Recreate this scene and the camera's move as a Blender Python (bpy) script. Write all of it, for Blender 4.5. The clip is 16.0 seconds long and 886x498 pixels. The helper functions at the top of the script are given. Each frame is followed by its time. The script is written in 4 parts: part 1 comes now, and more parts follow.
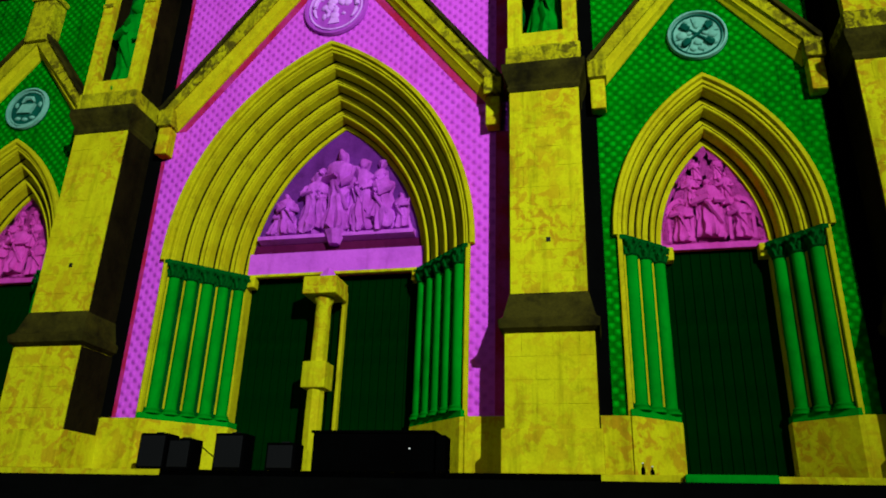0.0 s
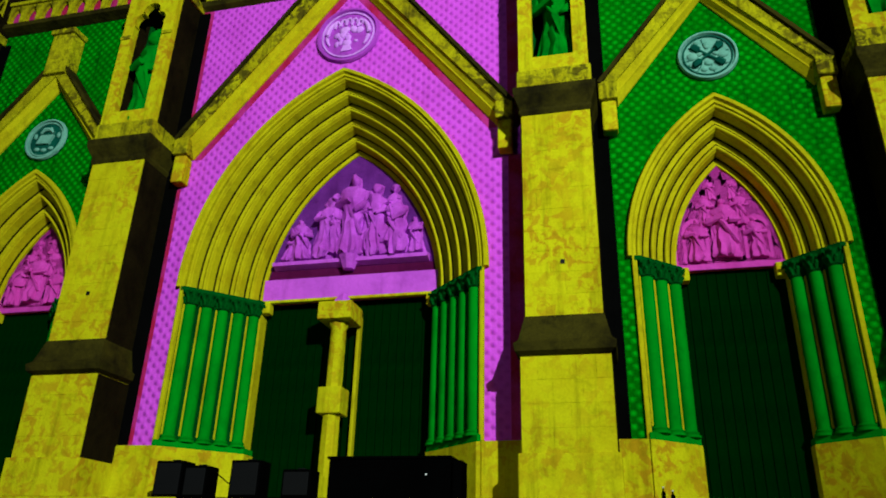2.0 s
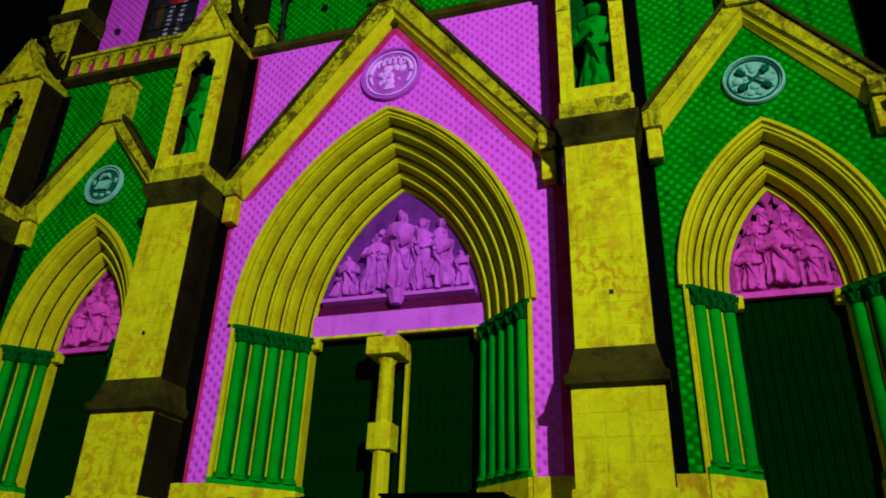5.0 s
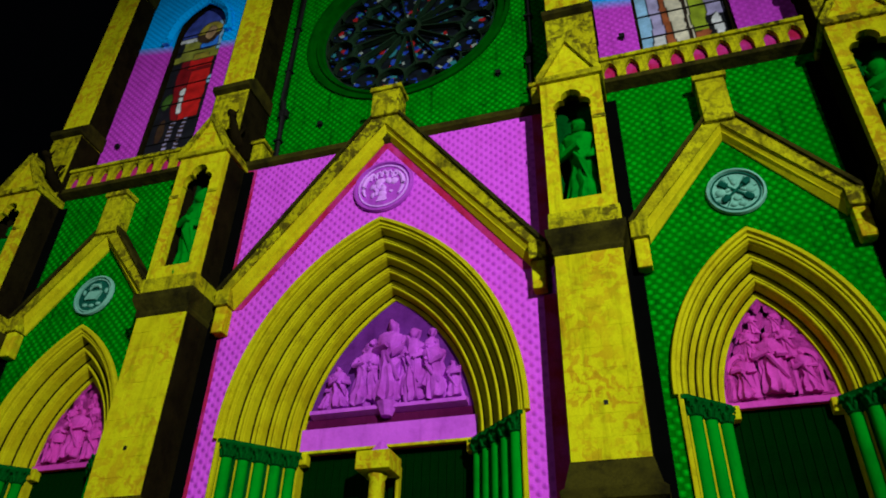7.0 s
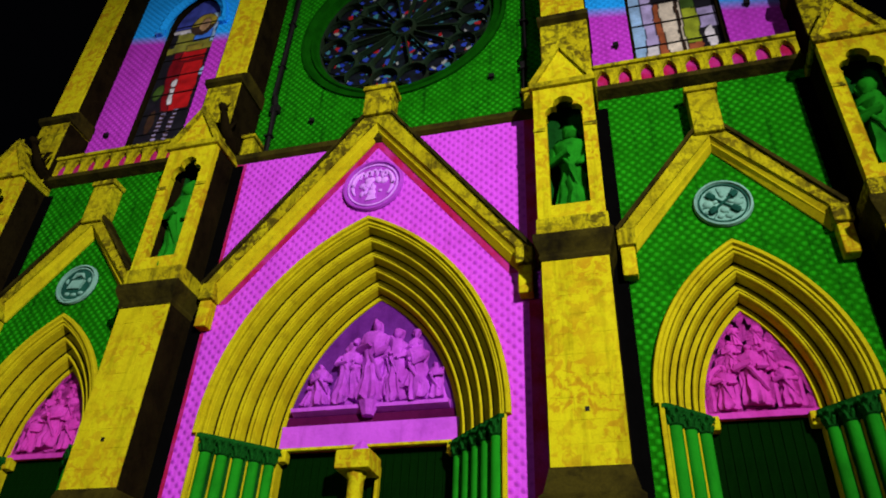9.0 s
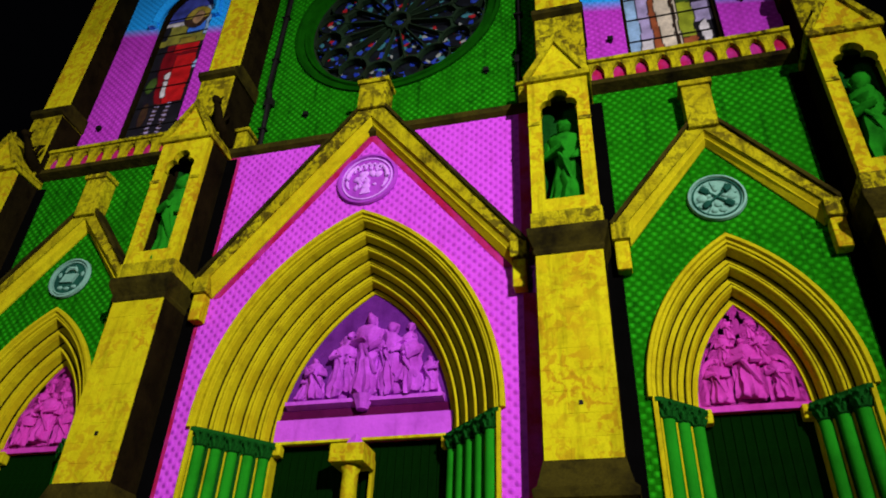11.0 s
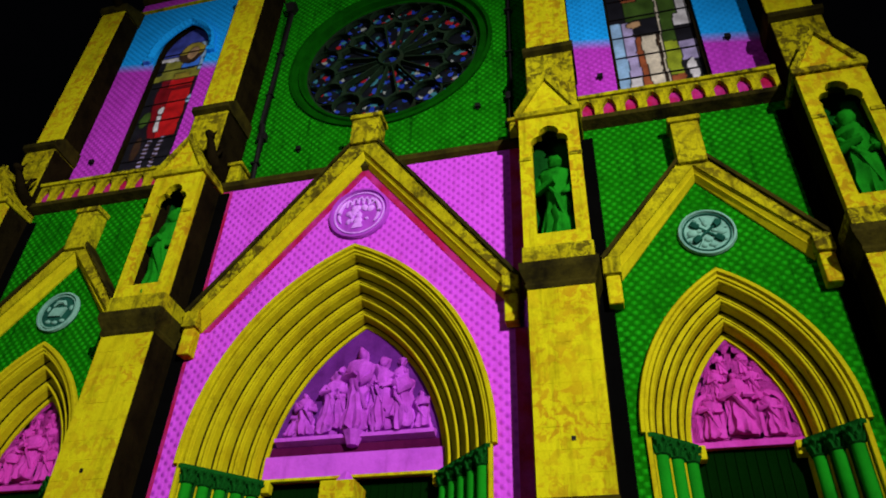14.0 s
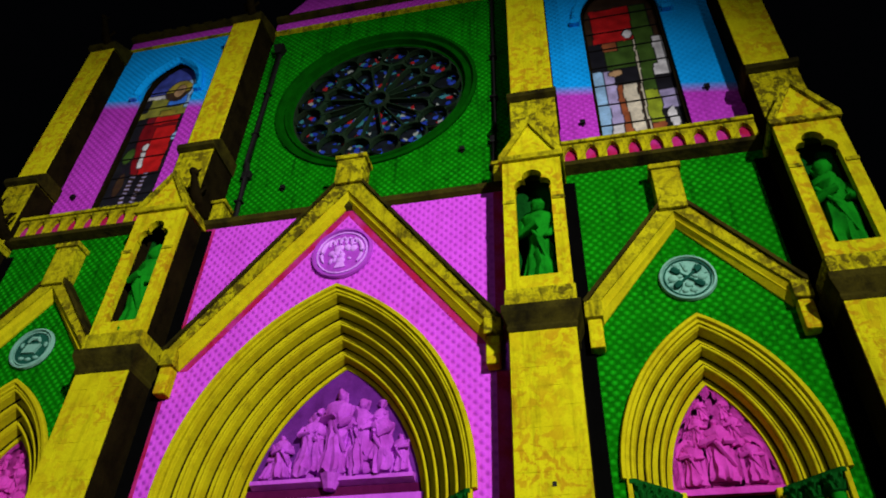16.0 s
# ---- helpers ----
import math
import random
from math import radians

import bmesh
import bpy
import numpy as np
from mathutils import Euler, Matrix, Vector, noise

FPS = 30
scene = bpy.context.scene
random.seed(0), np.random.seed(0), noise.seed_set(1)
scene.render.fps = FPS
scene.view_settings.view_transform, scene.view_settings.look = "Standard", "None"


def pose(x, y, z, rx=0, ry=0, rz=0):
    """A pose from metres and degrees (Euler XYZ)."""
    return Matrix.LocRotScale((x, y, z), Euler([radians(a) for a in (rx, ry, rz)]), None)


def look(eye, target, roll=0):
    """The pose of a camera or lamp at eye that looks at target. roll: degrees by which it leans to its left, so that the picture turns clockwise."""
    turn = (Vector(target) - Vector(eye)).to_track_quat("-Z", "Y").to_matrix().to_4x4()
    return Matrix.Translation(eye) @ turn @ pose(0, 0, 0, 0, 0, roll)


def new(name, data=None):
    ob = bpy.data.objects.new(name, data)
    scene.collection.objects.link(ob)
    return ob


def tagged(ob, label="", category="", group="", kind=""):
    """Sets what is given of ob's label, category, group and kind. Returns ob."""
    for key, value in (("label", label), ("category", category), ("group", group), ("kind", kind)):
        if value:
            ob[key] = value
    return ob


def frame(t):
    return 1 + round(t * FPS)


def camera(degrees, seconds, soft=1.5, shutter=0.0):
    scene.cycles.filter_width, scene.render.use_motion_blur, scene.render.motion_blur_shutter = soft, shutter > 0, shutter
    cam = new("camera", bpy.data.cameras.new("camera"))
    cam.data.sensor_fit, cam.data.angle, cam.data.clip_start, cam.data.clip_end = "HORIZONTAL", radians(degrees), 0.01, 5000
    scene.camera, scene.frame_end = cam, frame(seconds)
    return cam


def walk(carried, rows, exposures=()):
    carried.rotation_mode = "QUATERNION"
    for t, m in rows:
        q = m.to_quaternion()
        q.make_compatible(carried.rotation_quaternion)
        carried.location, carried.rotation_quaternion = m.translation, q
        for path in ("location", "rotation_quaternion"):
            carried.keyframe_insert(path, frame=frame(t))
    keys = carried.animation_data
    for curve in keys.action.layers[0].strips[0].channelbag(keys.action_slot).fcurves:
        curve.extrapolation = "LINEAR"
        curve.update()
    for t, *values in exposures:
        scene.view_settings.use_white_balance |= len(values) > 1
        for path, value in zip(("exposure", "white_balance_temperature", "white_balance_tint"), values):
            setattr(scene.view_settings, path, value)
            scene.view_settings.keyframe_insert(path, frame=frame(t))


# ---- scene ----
# ---- camera: it stands in the square and turns where it is ----
cam = camera(62.5, 16.0, soft=1.9)
EYE = (6.2, -14.0, 1.6)
TURNS = [
    (0, 111.83, -1.73, 12.27), (0.5, 111.86, -2.02, 12.05), (1, 111.96, -1.96, 12.36), (1.5, 112.75, -1.55, 12.56),
    (2, 113.64, -1.45, 13.57), (2.5, 115.04, -1.61, 15.34), (3, 115.33, -2.04, 16.25), (5.5, 116.88, -1.82, 17.50),
    (6, 119.28, -1.62, 16.45), (6.5, 123.91, -1.74, 16.59), (7, 124.73, -1.24, 16.94), (7.5, 124.51, -1.15, 17.04),
    (8, 124.85, -1.52, 16.49), (8.5, 125.26, -2.19, 15.72), (9, 124.91, -2.35, 14.96), (11.5, 124.11, -2.09, 14.57),
    (12, 123.35, -2.30, 14.81), (12.5, 123.47, -2.37, 15.20), (13, 123.05, -2.39, 14.68), (13.5, 124.28, -2.07, 14.86),
    (14, 127.15, -1.84, 13.99), (14.5, 130.03, -1.96, 13.31), (15, 129.17, -1.50, 13.17), (15.5, 129.10, -1.45, 12.59),
    (16, 130.44, -1.70, 12.36),
]
walk(cam, [(t, pose(*EYE, rx, ry, rz)) for t, rx, ry, rz in TURNS],
     [(0.0, -0.12, 5900, -6), (2.0, -0.1, 5900, -6), (3.0, -0.14, 5950, -5), (5.5, -0.2, 5950, -5), (7.5, -0.25, 6150, 6),
      (8.5, 0.0, 6450, 24), (12.5, -0.04, 6500, 26), (14.0, -0.08, 6450, 20), (16.0, -0.05, 6400, 16)])

# ---- light: night sky, two show projectors on towers in the square ----
world = bpy.data.worlds.new("night")
scene.world = world
world.use_nodes = True
world.node_tree.nodes["Background"].inputs["Color"].default_value = (0.25, 0.3, 0.4, 1)
world.node_tree.nodes["Background"].inputs["Strength"].default_value = 0.002


def projector(eye, target, watts, degrees, blend, lens=0.12):
    data = bpy.data.lights.new("projector_beam", "SPOT")
    data.energy, data.spot_size, data.spot_blend, data.shadow_soft_size = watts, radians(degrees), blend, lens
    ob = new("projector_beam", data)
    ob.matrix_world = look(eye, target)
    return ob


projector((25.0, -36.5, 18.0), (-2.6, 0.0, 10.6), 92000, 50, 1.0)
projector((-6.0, -31.0, 13.0), (-1.0, 0.0, 13.0), 2600, 66, 0.3, 0.6)

# ---- materials ----


def nodes_of(name):
    m = bpy.data.materials.new(name)
    m.use_nodes = True
    return m, m.node_tree.nodes, m.node_tree.links, m.node_tree.nodes["Principled BSDF"]


def math_node(nt, op, a, b=None):
    n = nt.nodes.new("ShaderNodeMath")
    n.operation = op
    for i, v in enumerate((a, b)):
        if v is None:
            continue
        if isinstance(v, (int, float)):
            n.inputs[i].default_value = v
        else:
            nt.links.new(v, n.inputs[i])
    return n.outputs[0]


def mix_node(nt, fac, a, b):
    n = nt.nodes.new("ShaderNodeMix")
    n.data_type = "RGBA"
    for sock, v in ((n.inputs[0], fac), (n.inputs[6], a), (n.inputs[7], b)):
        if isinstance(v, (int, float)):
            sock.default_value = v
        elif isinstance(v, tuple):
            sock.default_value = (*v, 1)
        else:
            nt.links.new(v, sock)
    return n.outputs[2]


def noise_node(nt, where, scale, detail=5, low=0.35, high=0.65, rough=0.6, warp=0.0):
    n = nt.nodes.new("ShaderNodeTexNoise")
    n.inputs["Scale"].default_value, n.inputs["Detail"].default_value, n.inputs["Roughness"].default_value = scale, detail, rough
    n.inputs["Distortion"].default_value = warp
    nt.links.new(where, n.inputs["Vector"])
    r = nt.nodes.new("ShaderNodeMapRange")
    r.inputs[1].default_value, r.inputs[2].default_value = low, high
    nt.links.new(n.outputs[0], r.inputs[0])
    return r.outputs[0]


def stone(name, base, worn, dark, stain=0.5, grain=0.25, rough=0.9, bump=0.4, pits=9.0, dots=None, piece=0.0, flecks=None, streak=0.3, above=None):
    """Cut stone: worn patches, dark stains, fine grain; dots: (colour, across, up, size) a diaper pattern in rows; above: (colour, level, slant) another colour above a slanting edge."""
    m, ns, ln, bsdf = nodes_of(name)
    nt = m.node_tree
    where = ns.new("ShaderNodeTexCoord").outputs["Object"]
    studs = None
    if piece:
        where = ns.new("ShaderNodeNewGeometry").outputs["Position"]
    col = mix_node(nt, noise_node(nt, where, 1.3, 6, 0.42, 0.68), base, worn)
    if flecks:
        col = mix_node(nt, math_node(nt, "MULTIPLY", noise_node(nt, where, 4.6, 5, 0.48, 0.56, 0.6, 0.7), math_node(nt, "MULTIPLY", noise_node(nt, where, 0.5, 2, 0.32, 0.58), 0.85)), col, flecks)
    if dots:
        dcol, across, up, size = dots
        sep = ns.new("ShaderNodeSeparateXYZ")
        ln.new(where, sep.inputs[0])
        v = math_node(nt, "DIVIDE", sep.outputs[2], up)
        odd = math_node(nt, "MULTIPLY", math_node(nt, "MODULO", math_node(nt, "FLOOR", v), 2.0), 0.5)
        u = math_node(nt, "ADD", math_node(nt, "DIVIDE", sep.outputs[0], across), odd)
        fu = math_node(nt, "MULTIPLY", math_node(nt, "SUBTRACT", math_node(nt, "FRACT", math_node(nt, "ADD", u, 500.0)), 0.5), across)
        fv = math_node(nt, "MULTIPLY", math_node(nt, "SUBTRACT", math_node(nt, "FRACT", v), 0.5), up)
        d = math_node(nt, "SQRT", math_node(nt, "ADD", math_node(nt, "POWER", math_node(nt, "ABSOLUTE", fu), 2.0), math_node(nt, "POWER", math_node(nt, "ABSOLUTE", fv), 2.0)))
        r = ns.new("ShaderNodeMapRange")
        r.inputs[1].default_value, r.inputs[2].default_value, r.inputs[3].default_value, r.inputs[4].default_value = size * 0.15, size * 1.35, 1.0, 0.0
        ln.new(d, r.inputs[0])
        studs = r.outputs[0]
        patch = math_node(nt, "MULTIPLY", studs, noise_node(nt, where, 0.9, 3, 0.2, 0.6))
        col = mix_node(nt, patch, col, dcol)
    col = mix_node(nt, math_node(nt, "MULTIPLY", noise_node(nt, where, 2.7, 8, 0.52, 0.75, 0.7), stain), col, dark)
    col = mix_node(nt, math_node(nt, "MULTIPLY", noise_node(nt, where, 26.0, 4, 0.4, 0.75), grain), col, dark)
    if streak:
        stretch = ns.new("ShaderNodeVectorMath")
        stretch.operation = "MULTIPLY"
        stretch.inputs[1].default_value = (4.5, 4.5, 0.45)
        ln.new(where, stretch.inputs[0])
        col = mix_node(nt, math_node(nt, "MULTIPLY", noise_node(nt, stretch.outputs[0], 1.0, 6, 0.52, 0.72, 0.65), streak), col, dark)
    if above:
        acol, level, slant = above
        split = ns.new("ShaderNodeSeparateXYZ")
        ln.new(where, split.inputs[0])
        high = math_node(nt, "ADD", split.outputs[2], math_node(nt, "MULTIPLY", split.outputs[0], slant))
        edge = ns.new("ShaderNodeMapRange")
        edge.inputs[1].default_value, edge.inputs[2].default_value = level - 0.25, level + 0.25
        ln.new(high, edge.inputs[0])
        deep = mix_node(nt, math_node(nt, "MULTIPLY", noise_node(nt, where, 1.1, 5, 0.4, 0.75), 0.4), acol, tuple(0.6 * c for c in acol))
        col = mix_node(nt, edge.outputs[0], col, deep)
    if piece:
        info = ns.new("ShaderNodeObjectInfo")
        col = mix_node(nt, math_node(nt, "MULTIPLY", info.outputs["Random"], piece), col, dark)
    ln.new(col, bsdf.inputs["Base Color"])
    bsdf.inputs["Roughness"].default_value = rough
    bsdf.inputs["Specular IOR Level"].default_value = 0.0
    b = ns.new("ShaderNodeBump")
    b.inputs["Strength"].default_value, b.inputs["Distance"].default_value = bump, 0.03
    n = ns.new("ShaderNodeTexNoise")
    n.inputs["Scale"].default_value, n.inputs["Detail"].default_value = pits, 8
    ln.new(where, n.inputs["Vector"])
    ln.new(n.outputs[0], b.inputs["Height"])
    ln.new(b.outputs[0], bsdf.inputs["Normal"])
    if studs:
        b2 = ns.new("ShaderNodeBump")
        b2.inputs["Strength"].default_value, b2.inputs["Distance"].default_value = 0.7, 0.05
        ln.new(studs, b2.inputs["Height"])
        ln.new(b.outputs[0], b2.inputs["Normal"])
        ln.new(b2.outputs[0], bsdf.inputs["Normal"])
    return m


# Projected colour is put into these base colours; the lamps shine white.
YELLOW = stone("yellow_lit_stone", (0.62, 0.59, 0.004), (0.54, 0.47, 0.003), (0.10, 0.08, 0.002), 0.45, 0.2, streak=0.45, piece=0.08, flecks=(0.46, 0.25, 0.006))
COPING = stone("weathered_coping", (0.52, 0.48, 0.004), (0.36, 0.30, 0.003), (0.012, 0.010, 0.004), 1.0, 0.45, bump=0.9, streak=0.85, flecks=(0.07, 0.05, 0.006))
# soot stains, plus underside shade of cornice and string course, in one colour
LEDGE = stone("sooty_shaded_ledge", (0.050, 0.042, 0.005), (0.012, 0.010, 0.003), (0.006, 0.005, 0.003), 0.9, 0.4, bump=0.7)
ARCHIVOLT = stone("moulded_arch_stone", (0.55, 0.50, 0.004), (0.46, 0.38, 0.003), (0.10, 0.060, 0.004), 0.5, 0.3, bump=0.3, streak=0.2)
# weathered stone; shade of flanks and arch grooves is put into its dark tone
DARK = stone("unlit_weathered_stone", (0.014, 0.010, 0.003), (0.007, 0.005, 0.002), (0.002, 0.0015, 0.001), 0.8, 0.4, bump=0.6)
PINK = stone("magenta_lit_wall", (0.70, 0.085, 0.78), (0.62, 0.07, 0.68), (0.34, 0.03, 0.27), 0.3, 0.15, dots=((0.48, 0.04, 0.58), 0.26, 0.135, 0.056))
PINK_UP = stone("magenta_lit_frieze", (0.54, 0.045, 0.56), (0.46, 0.035, 0.46), (0.22, 0.02, 0.2), 0.4, 0.2, dots=((0.68, 0.075, 0.72), 0.30, 0.15, 0.08))
UPPER = stone("magenta_and_blue_lit_upper_wall", (0.54, 0.045, 0.56), (0.46, 0.035, 0.46), (0.22, 0.02, 0.2), 0.3, 0.15, dots=((0.66, 0.07, 0.70), 0.26, 0.13, 0.07), above=((0.001, 0.40, 0.98), 21.6, 0.20))
GREEN = stone("green_lit_wall", (0.001, 0.15, 0.001), (0.001, 0.12, 0.001), (0.001, 0.012, 0.001), 0.6, 0.3, streak=0.75, dots=((0.004, 0.40, 0.006), 0.24, 0.125, 0.066))
COLUMN = stone("green_lit_column", (0.002, 0.26, 0.008), (0.002, 0.19, 0.006), (0.002, 0.03, 0.003), 0.3, 0.15, rough=0.6, bump=0.1)
LEAF = stone("green_foliage_and_recess", (0.003, 0.085, 0.008), (0.003, 0.05, 0.006), (0.001, 0.012, 0.002), 0.6, 0.3, bump=0.8)
STATUE = stone("green_lit_statue", (0.004, 0.23, 0.008), (0.003, 0.14, 0.006), (0.001, 0.015, 0.002), 0.7, 0.2)
RELIEF = stone("violet_lit_relief", (0.56, 0.085, 0.68), (0.36, 0.04, 0.40), (0.10, 0.015, 0.16), 0.6, 0.2, bump=0.5)
# ground behind the figures, the shade between them put into its colour
RELIEF_BACK = stone("shaded_relief_ground", (0.15, 0.022, 0.24), (0.09, 0.012, 0.15), (0.05, 0.007, 0.08), 0.8, 0.2, bump=0.5)
RED = stone("crimson_lit_wall", (0.42, 0.012, 0.06), (0.50, 0.035, 0.28), (0.10, 0.004, 0.02), 0.6, 0.3)
CRIMSON = stone("shaded_crimson_groove", (0.10, 0.006, 0.055), (0.07, 0.004, 0.04), (0.02, 0.002, 0.012), 0.4, 0.2)
LINTEL = stone("violet_lit_lintel", (0.62, 0.10, 0.74), (0.52, 0.08, 0.64), (0.2, 0.02, 0.22), 0.3, 0.15)
SIDE_RELIEF = stone("pink_lit_relief", (0.64, 0.06, 0.46), (0.54, 0.04, 0.34), (0.22, 0.012, 0.12), 0.4, 0.2, bump=0.6)
LILAC = stone("lilac_medallion", (0.78, 0.34, 0.95), (0.66, 0.24, 0.84), (0.2, 0.04, 0.28), 0.4, 0.2)
LILAC_BACK = stone("violet_medallion_ground", (0.46, 0.065, 0.58), (0.38, 0.05, 0.48), (0.12, 0.02, 0.18), 0.4, 0.2)
TEAL = stone("pale_teal_medallion", (0.22, 0.47, 0.34), (0.15, 0.36, 0.26), (0.02, 0.10, 0.07), 0.6, 0.2)
TEAL_BACK = stone("dark_teal_ground", (0.012, 0.10, 0.06), (0.008, 0.06, 0.04), (0.004, 0.02, 0.015), 0.4, 0.2)
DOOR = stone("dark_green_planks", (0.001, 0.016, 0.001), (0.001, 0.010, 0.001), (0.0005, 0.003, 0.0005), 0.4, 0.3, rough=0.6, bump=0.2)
# shade of the rose's recess is put into these two dark tones
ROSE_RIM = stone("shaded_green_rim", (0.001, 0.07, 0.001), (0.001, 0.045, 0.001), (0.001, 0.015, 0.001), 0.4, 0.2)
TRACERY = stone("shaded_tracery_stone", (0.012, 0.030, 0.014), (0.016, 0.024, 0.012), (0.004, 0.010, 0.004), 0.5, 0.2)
# near-black: the unlit state of square, steps and wings is in the colour
STEP = stone("unlit_granite", (0.0022, 0.0022, 0.0020), (0.0016, 0.0016, 0.0014), (0.001, 0.001, 0.001), 0.4, 0.3)
SLATE = stone("roof_slate", (0.02, 0.02, 0.02), (0.015, 0.015, 0.015), (0.006, 0.006, 0.006), 0.4, 0.3)
BLACK = stone("black_painted_wood", (0.0010, 0.0010, 0.0010), (0.0007, 0.0007, 0.0007), (0.0006, 0.0006, 0.0006), 0.3, 0.2, rough=0.7, bump=0.1)


def plain(name, colour, rough=0.5, metal=0.0):
    m, ns, ln, bsdf = nodes_of(name)
    where = ns.new("ShaderNodeTexCoord").outputs["Object"]
    col = mix_node(m.node_tree, noise_node(m.node_tree, where, 7.0, 5, 0.3, 0.75), colour, tuple(c * 0.55 for c in colour))
    ln.new(col, bsdf.inputs["Base Color"])
    bsdf.inputs["Roughness"].default_value, bsdf.inputs["Metallic"].default_value = rough, metal
    bsdf.inputs["Specular IOR Level"].default_value = 0.2
    return m


IRON = plain("dark_iron", (0.012, 0.011, 0.01), 0.6, 0.4)
GRILLE = plain("speaker_grille", (0.0008, 0.0008, 0.0008), 0.8, 0.0)
SMOKY = plain("smoky_glass", (0.012, 0.012, 0.016), 0.3)
MILK = plain("milky_plastic", (0.82, 0.80, 0.74), 0.4)


def painted_glass():
    """Painted window glass: its colours come with the panes' meshes, with a fine brushed grain."""
    m, ns, ln, bsdf = nodes_of("painted_glass")
    att = ns.new("ShaderNodeAttribute")
    att.attribute_name = "paint"
    where = ns.new("ShaderNodeTexCoord").outputs["Object"]
    grain = noise_node(m.node_tree, where, 9.0, 6, 0.35, 0.75, 0.7, 0.6)
    col = mix_node(m.node_tree, math_node(m.node_tree, "MULTIPLY", grain, 0.35), att.outputs["Color"], (0.012, 0.010, 0.010))
    ln.new(col, bsdf.inputs["Base Color"])
    bsdf.inputs["Roughness"].default_value = 0.35
    bsdf.inputs["Specular IOR Level"].default_value = 0.2
    return m


PAINTED = painted_glass()


def rose_glass():
    m, ns, ln, bsdf = nodes_of("leaded_rose_glass")
    where = ns.new("ShaderNodeTexCoord").outputs["Object"]
    v = ns.new("ShaderNodeTexVoronoi")
    v.inputs["Scale"].default_value = 6.2
    ln.new(where, v.inputs["Vector"])
    ramp = ns.new("ShaderNodeValToRGB")
    ramp.color_ramp.interpolation = "CONSTANT"
    ramp.color_ramp.elements[0].color = (0.004, 0.005, 0.007, 1)
    stops = ((0.46, (0.01, 0.03, 0.26)), (0.53, (0.006, 0.008, 0.012)), (0.68, (0.03, 0.16, 0.18)), (0.75, (0.005, 0.010, 0.012)), (0.86, (0.30, 0.010, 0.012)), (0.90, (0.02, 0.05, 0.34)))
    # pale cells: white glass and its glints, both put in as colour
    ramp.color_ramp.elements[1].position = 0.97
    ramp.color_ramp.elements[1].color = (0.24, 0.27, 0.24, 1)
    for at, c in stops:
        e = ramp.color_ramp.elements.new(at)
        e.color = (*c, 1)
    sep = ns.new("ShaderNodeSeparateColor")
    ln.new(v.outputs["Color"], sep.inputs[0])
    ln.new(sep.outputs[0], ramp.inputs[0])
    ln.new(ramp.outputs[0], bsdf.inputs["Base Color"])
    bsdf.inputs["Roughness"].default_value = 0.35
    return m


ROSE_GLASS = rose_glass()

# ---- shaping helpers ----


def part(name, bm, material, parent=None, label="", smooth=False):
    me = bpy.data.meshes.new(name)
    bmesh.ops.recalc_face_normals(bm, faces=bm.faces)
    bm.to_mesh(me)
    bm.free()
    if smooth:
        me.polygons.foreach_set("use_smooth", [True] * len(me.polygons))
        me.set_sharp_from_angle(angle=radians(40))
    me.materials.append(material)
    ob = new(name, me)
    ob.parent = parent
    if label:
        ob["label"] = label
    return ob


def again(ob, name, parent, m):
    """Another object on the same mesh."""
    o = new(name, ob.data)
    o.parent = parent
    o.matrix_basis = m
    return o


def thing(name, label, category, group="", kind="", at=(0, 0, 0)):
    ob = new(name)
    ob.location = at
    return tagged(ob, label, category, group, kind)


def box(x0, x1, y0, y1, z0, z1, bevel=0.0, bm=None):
    bm = bm or bmesh.new()
    vs = [bm.verts.new((x, y, z)) for x in (x0, x1) for y in (y0, y1) for z in (z0, z1)]
    fs = [bm.faces.new([vs[i] for i in q]) for q in ((0, 1, 3, 2), (4, 6, 7, 5), (0, 4, 5, 1), (2, 3, 7, 6), (0, 2, 6, 4), (1, 5, 7, 3))]
    if bevel:
        es = list({e for f in fs for e in f.edges})
        bmesh.ops.bevel(bm, geom=es, offset=bevel, segments=2, profile=0.6, affect="EDGES")
    return bm


def frustum(x, y, z0, z1, a, b, bm=None, n=4, turn=45.0):
    """A tapered block: half widths a below, b above (n sides)."""
    bm = bm or bmesh.new()
    k = 1 / math.cos(math.pi / n)
    rings = [[bm.verts.new((x + r * k * math.cos(radians(turn) + 2 * math.pi * i / n), y + r * k * math.sin(radians(turn) + 2 * math.pi * i / n), z)) for i in range(n)] for r, z in ((a, z0), (b, z1))]
    for i in range(n):
        j = (i + 1) % n
        bm.faces.new((rings[0][i], rings[0][j], rings[1][j], rings[1][i]))
    bm.faces.new(rings[0])
    bm.faces.new(rings[1])
    return bm


def lathe(x, y, profile, n=16, bm=None):
    """Turned shape from (radius, z) pairs."""
    bm = bm or bmesh.new()
    rings = [[bm.verts.new((x + r * math.cos(2 * math.pi * i / n), y + r * math.sin(2 * math.pi * i / n), z)) for i in range(n)] for r, z in profile]
    for a, b in zip(rings, rings[1:]):
        for i in range(n):
            j = (i + 1) % n
            bm.faces.new((a[i], a[j], b[j], b[i]))
    bm.faces.new(rings[0])
    bm.faces.new(rings[-1])
    return bm


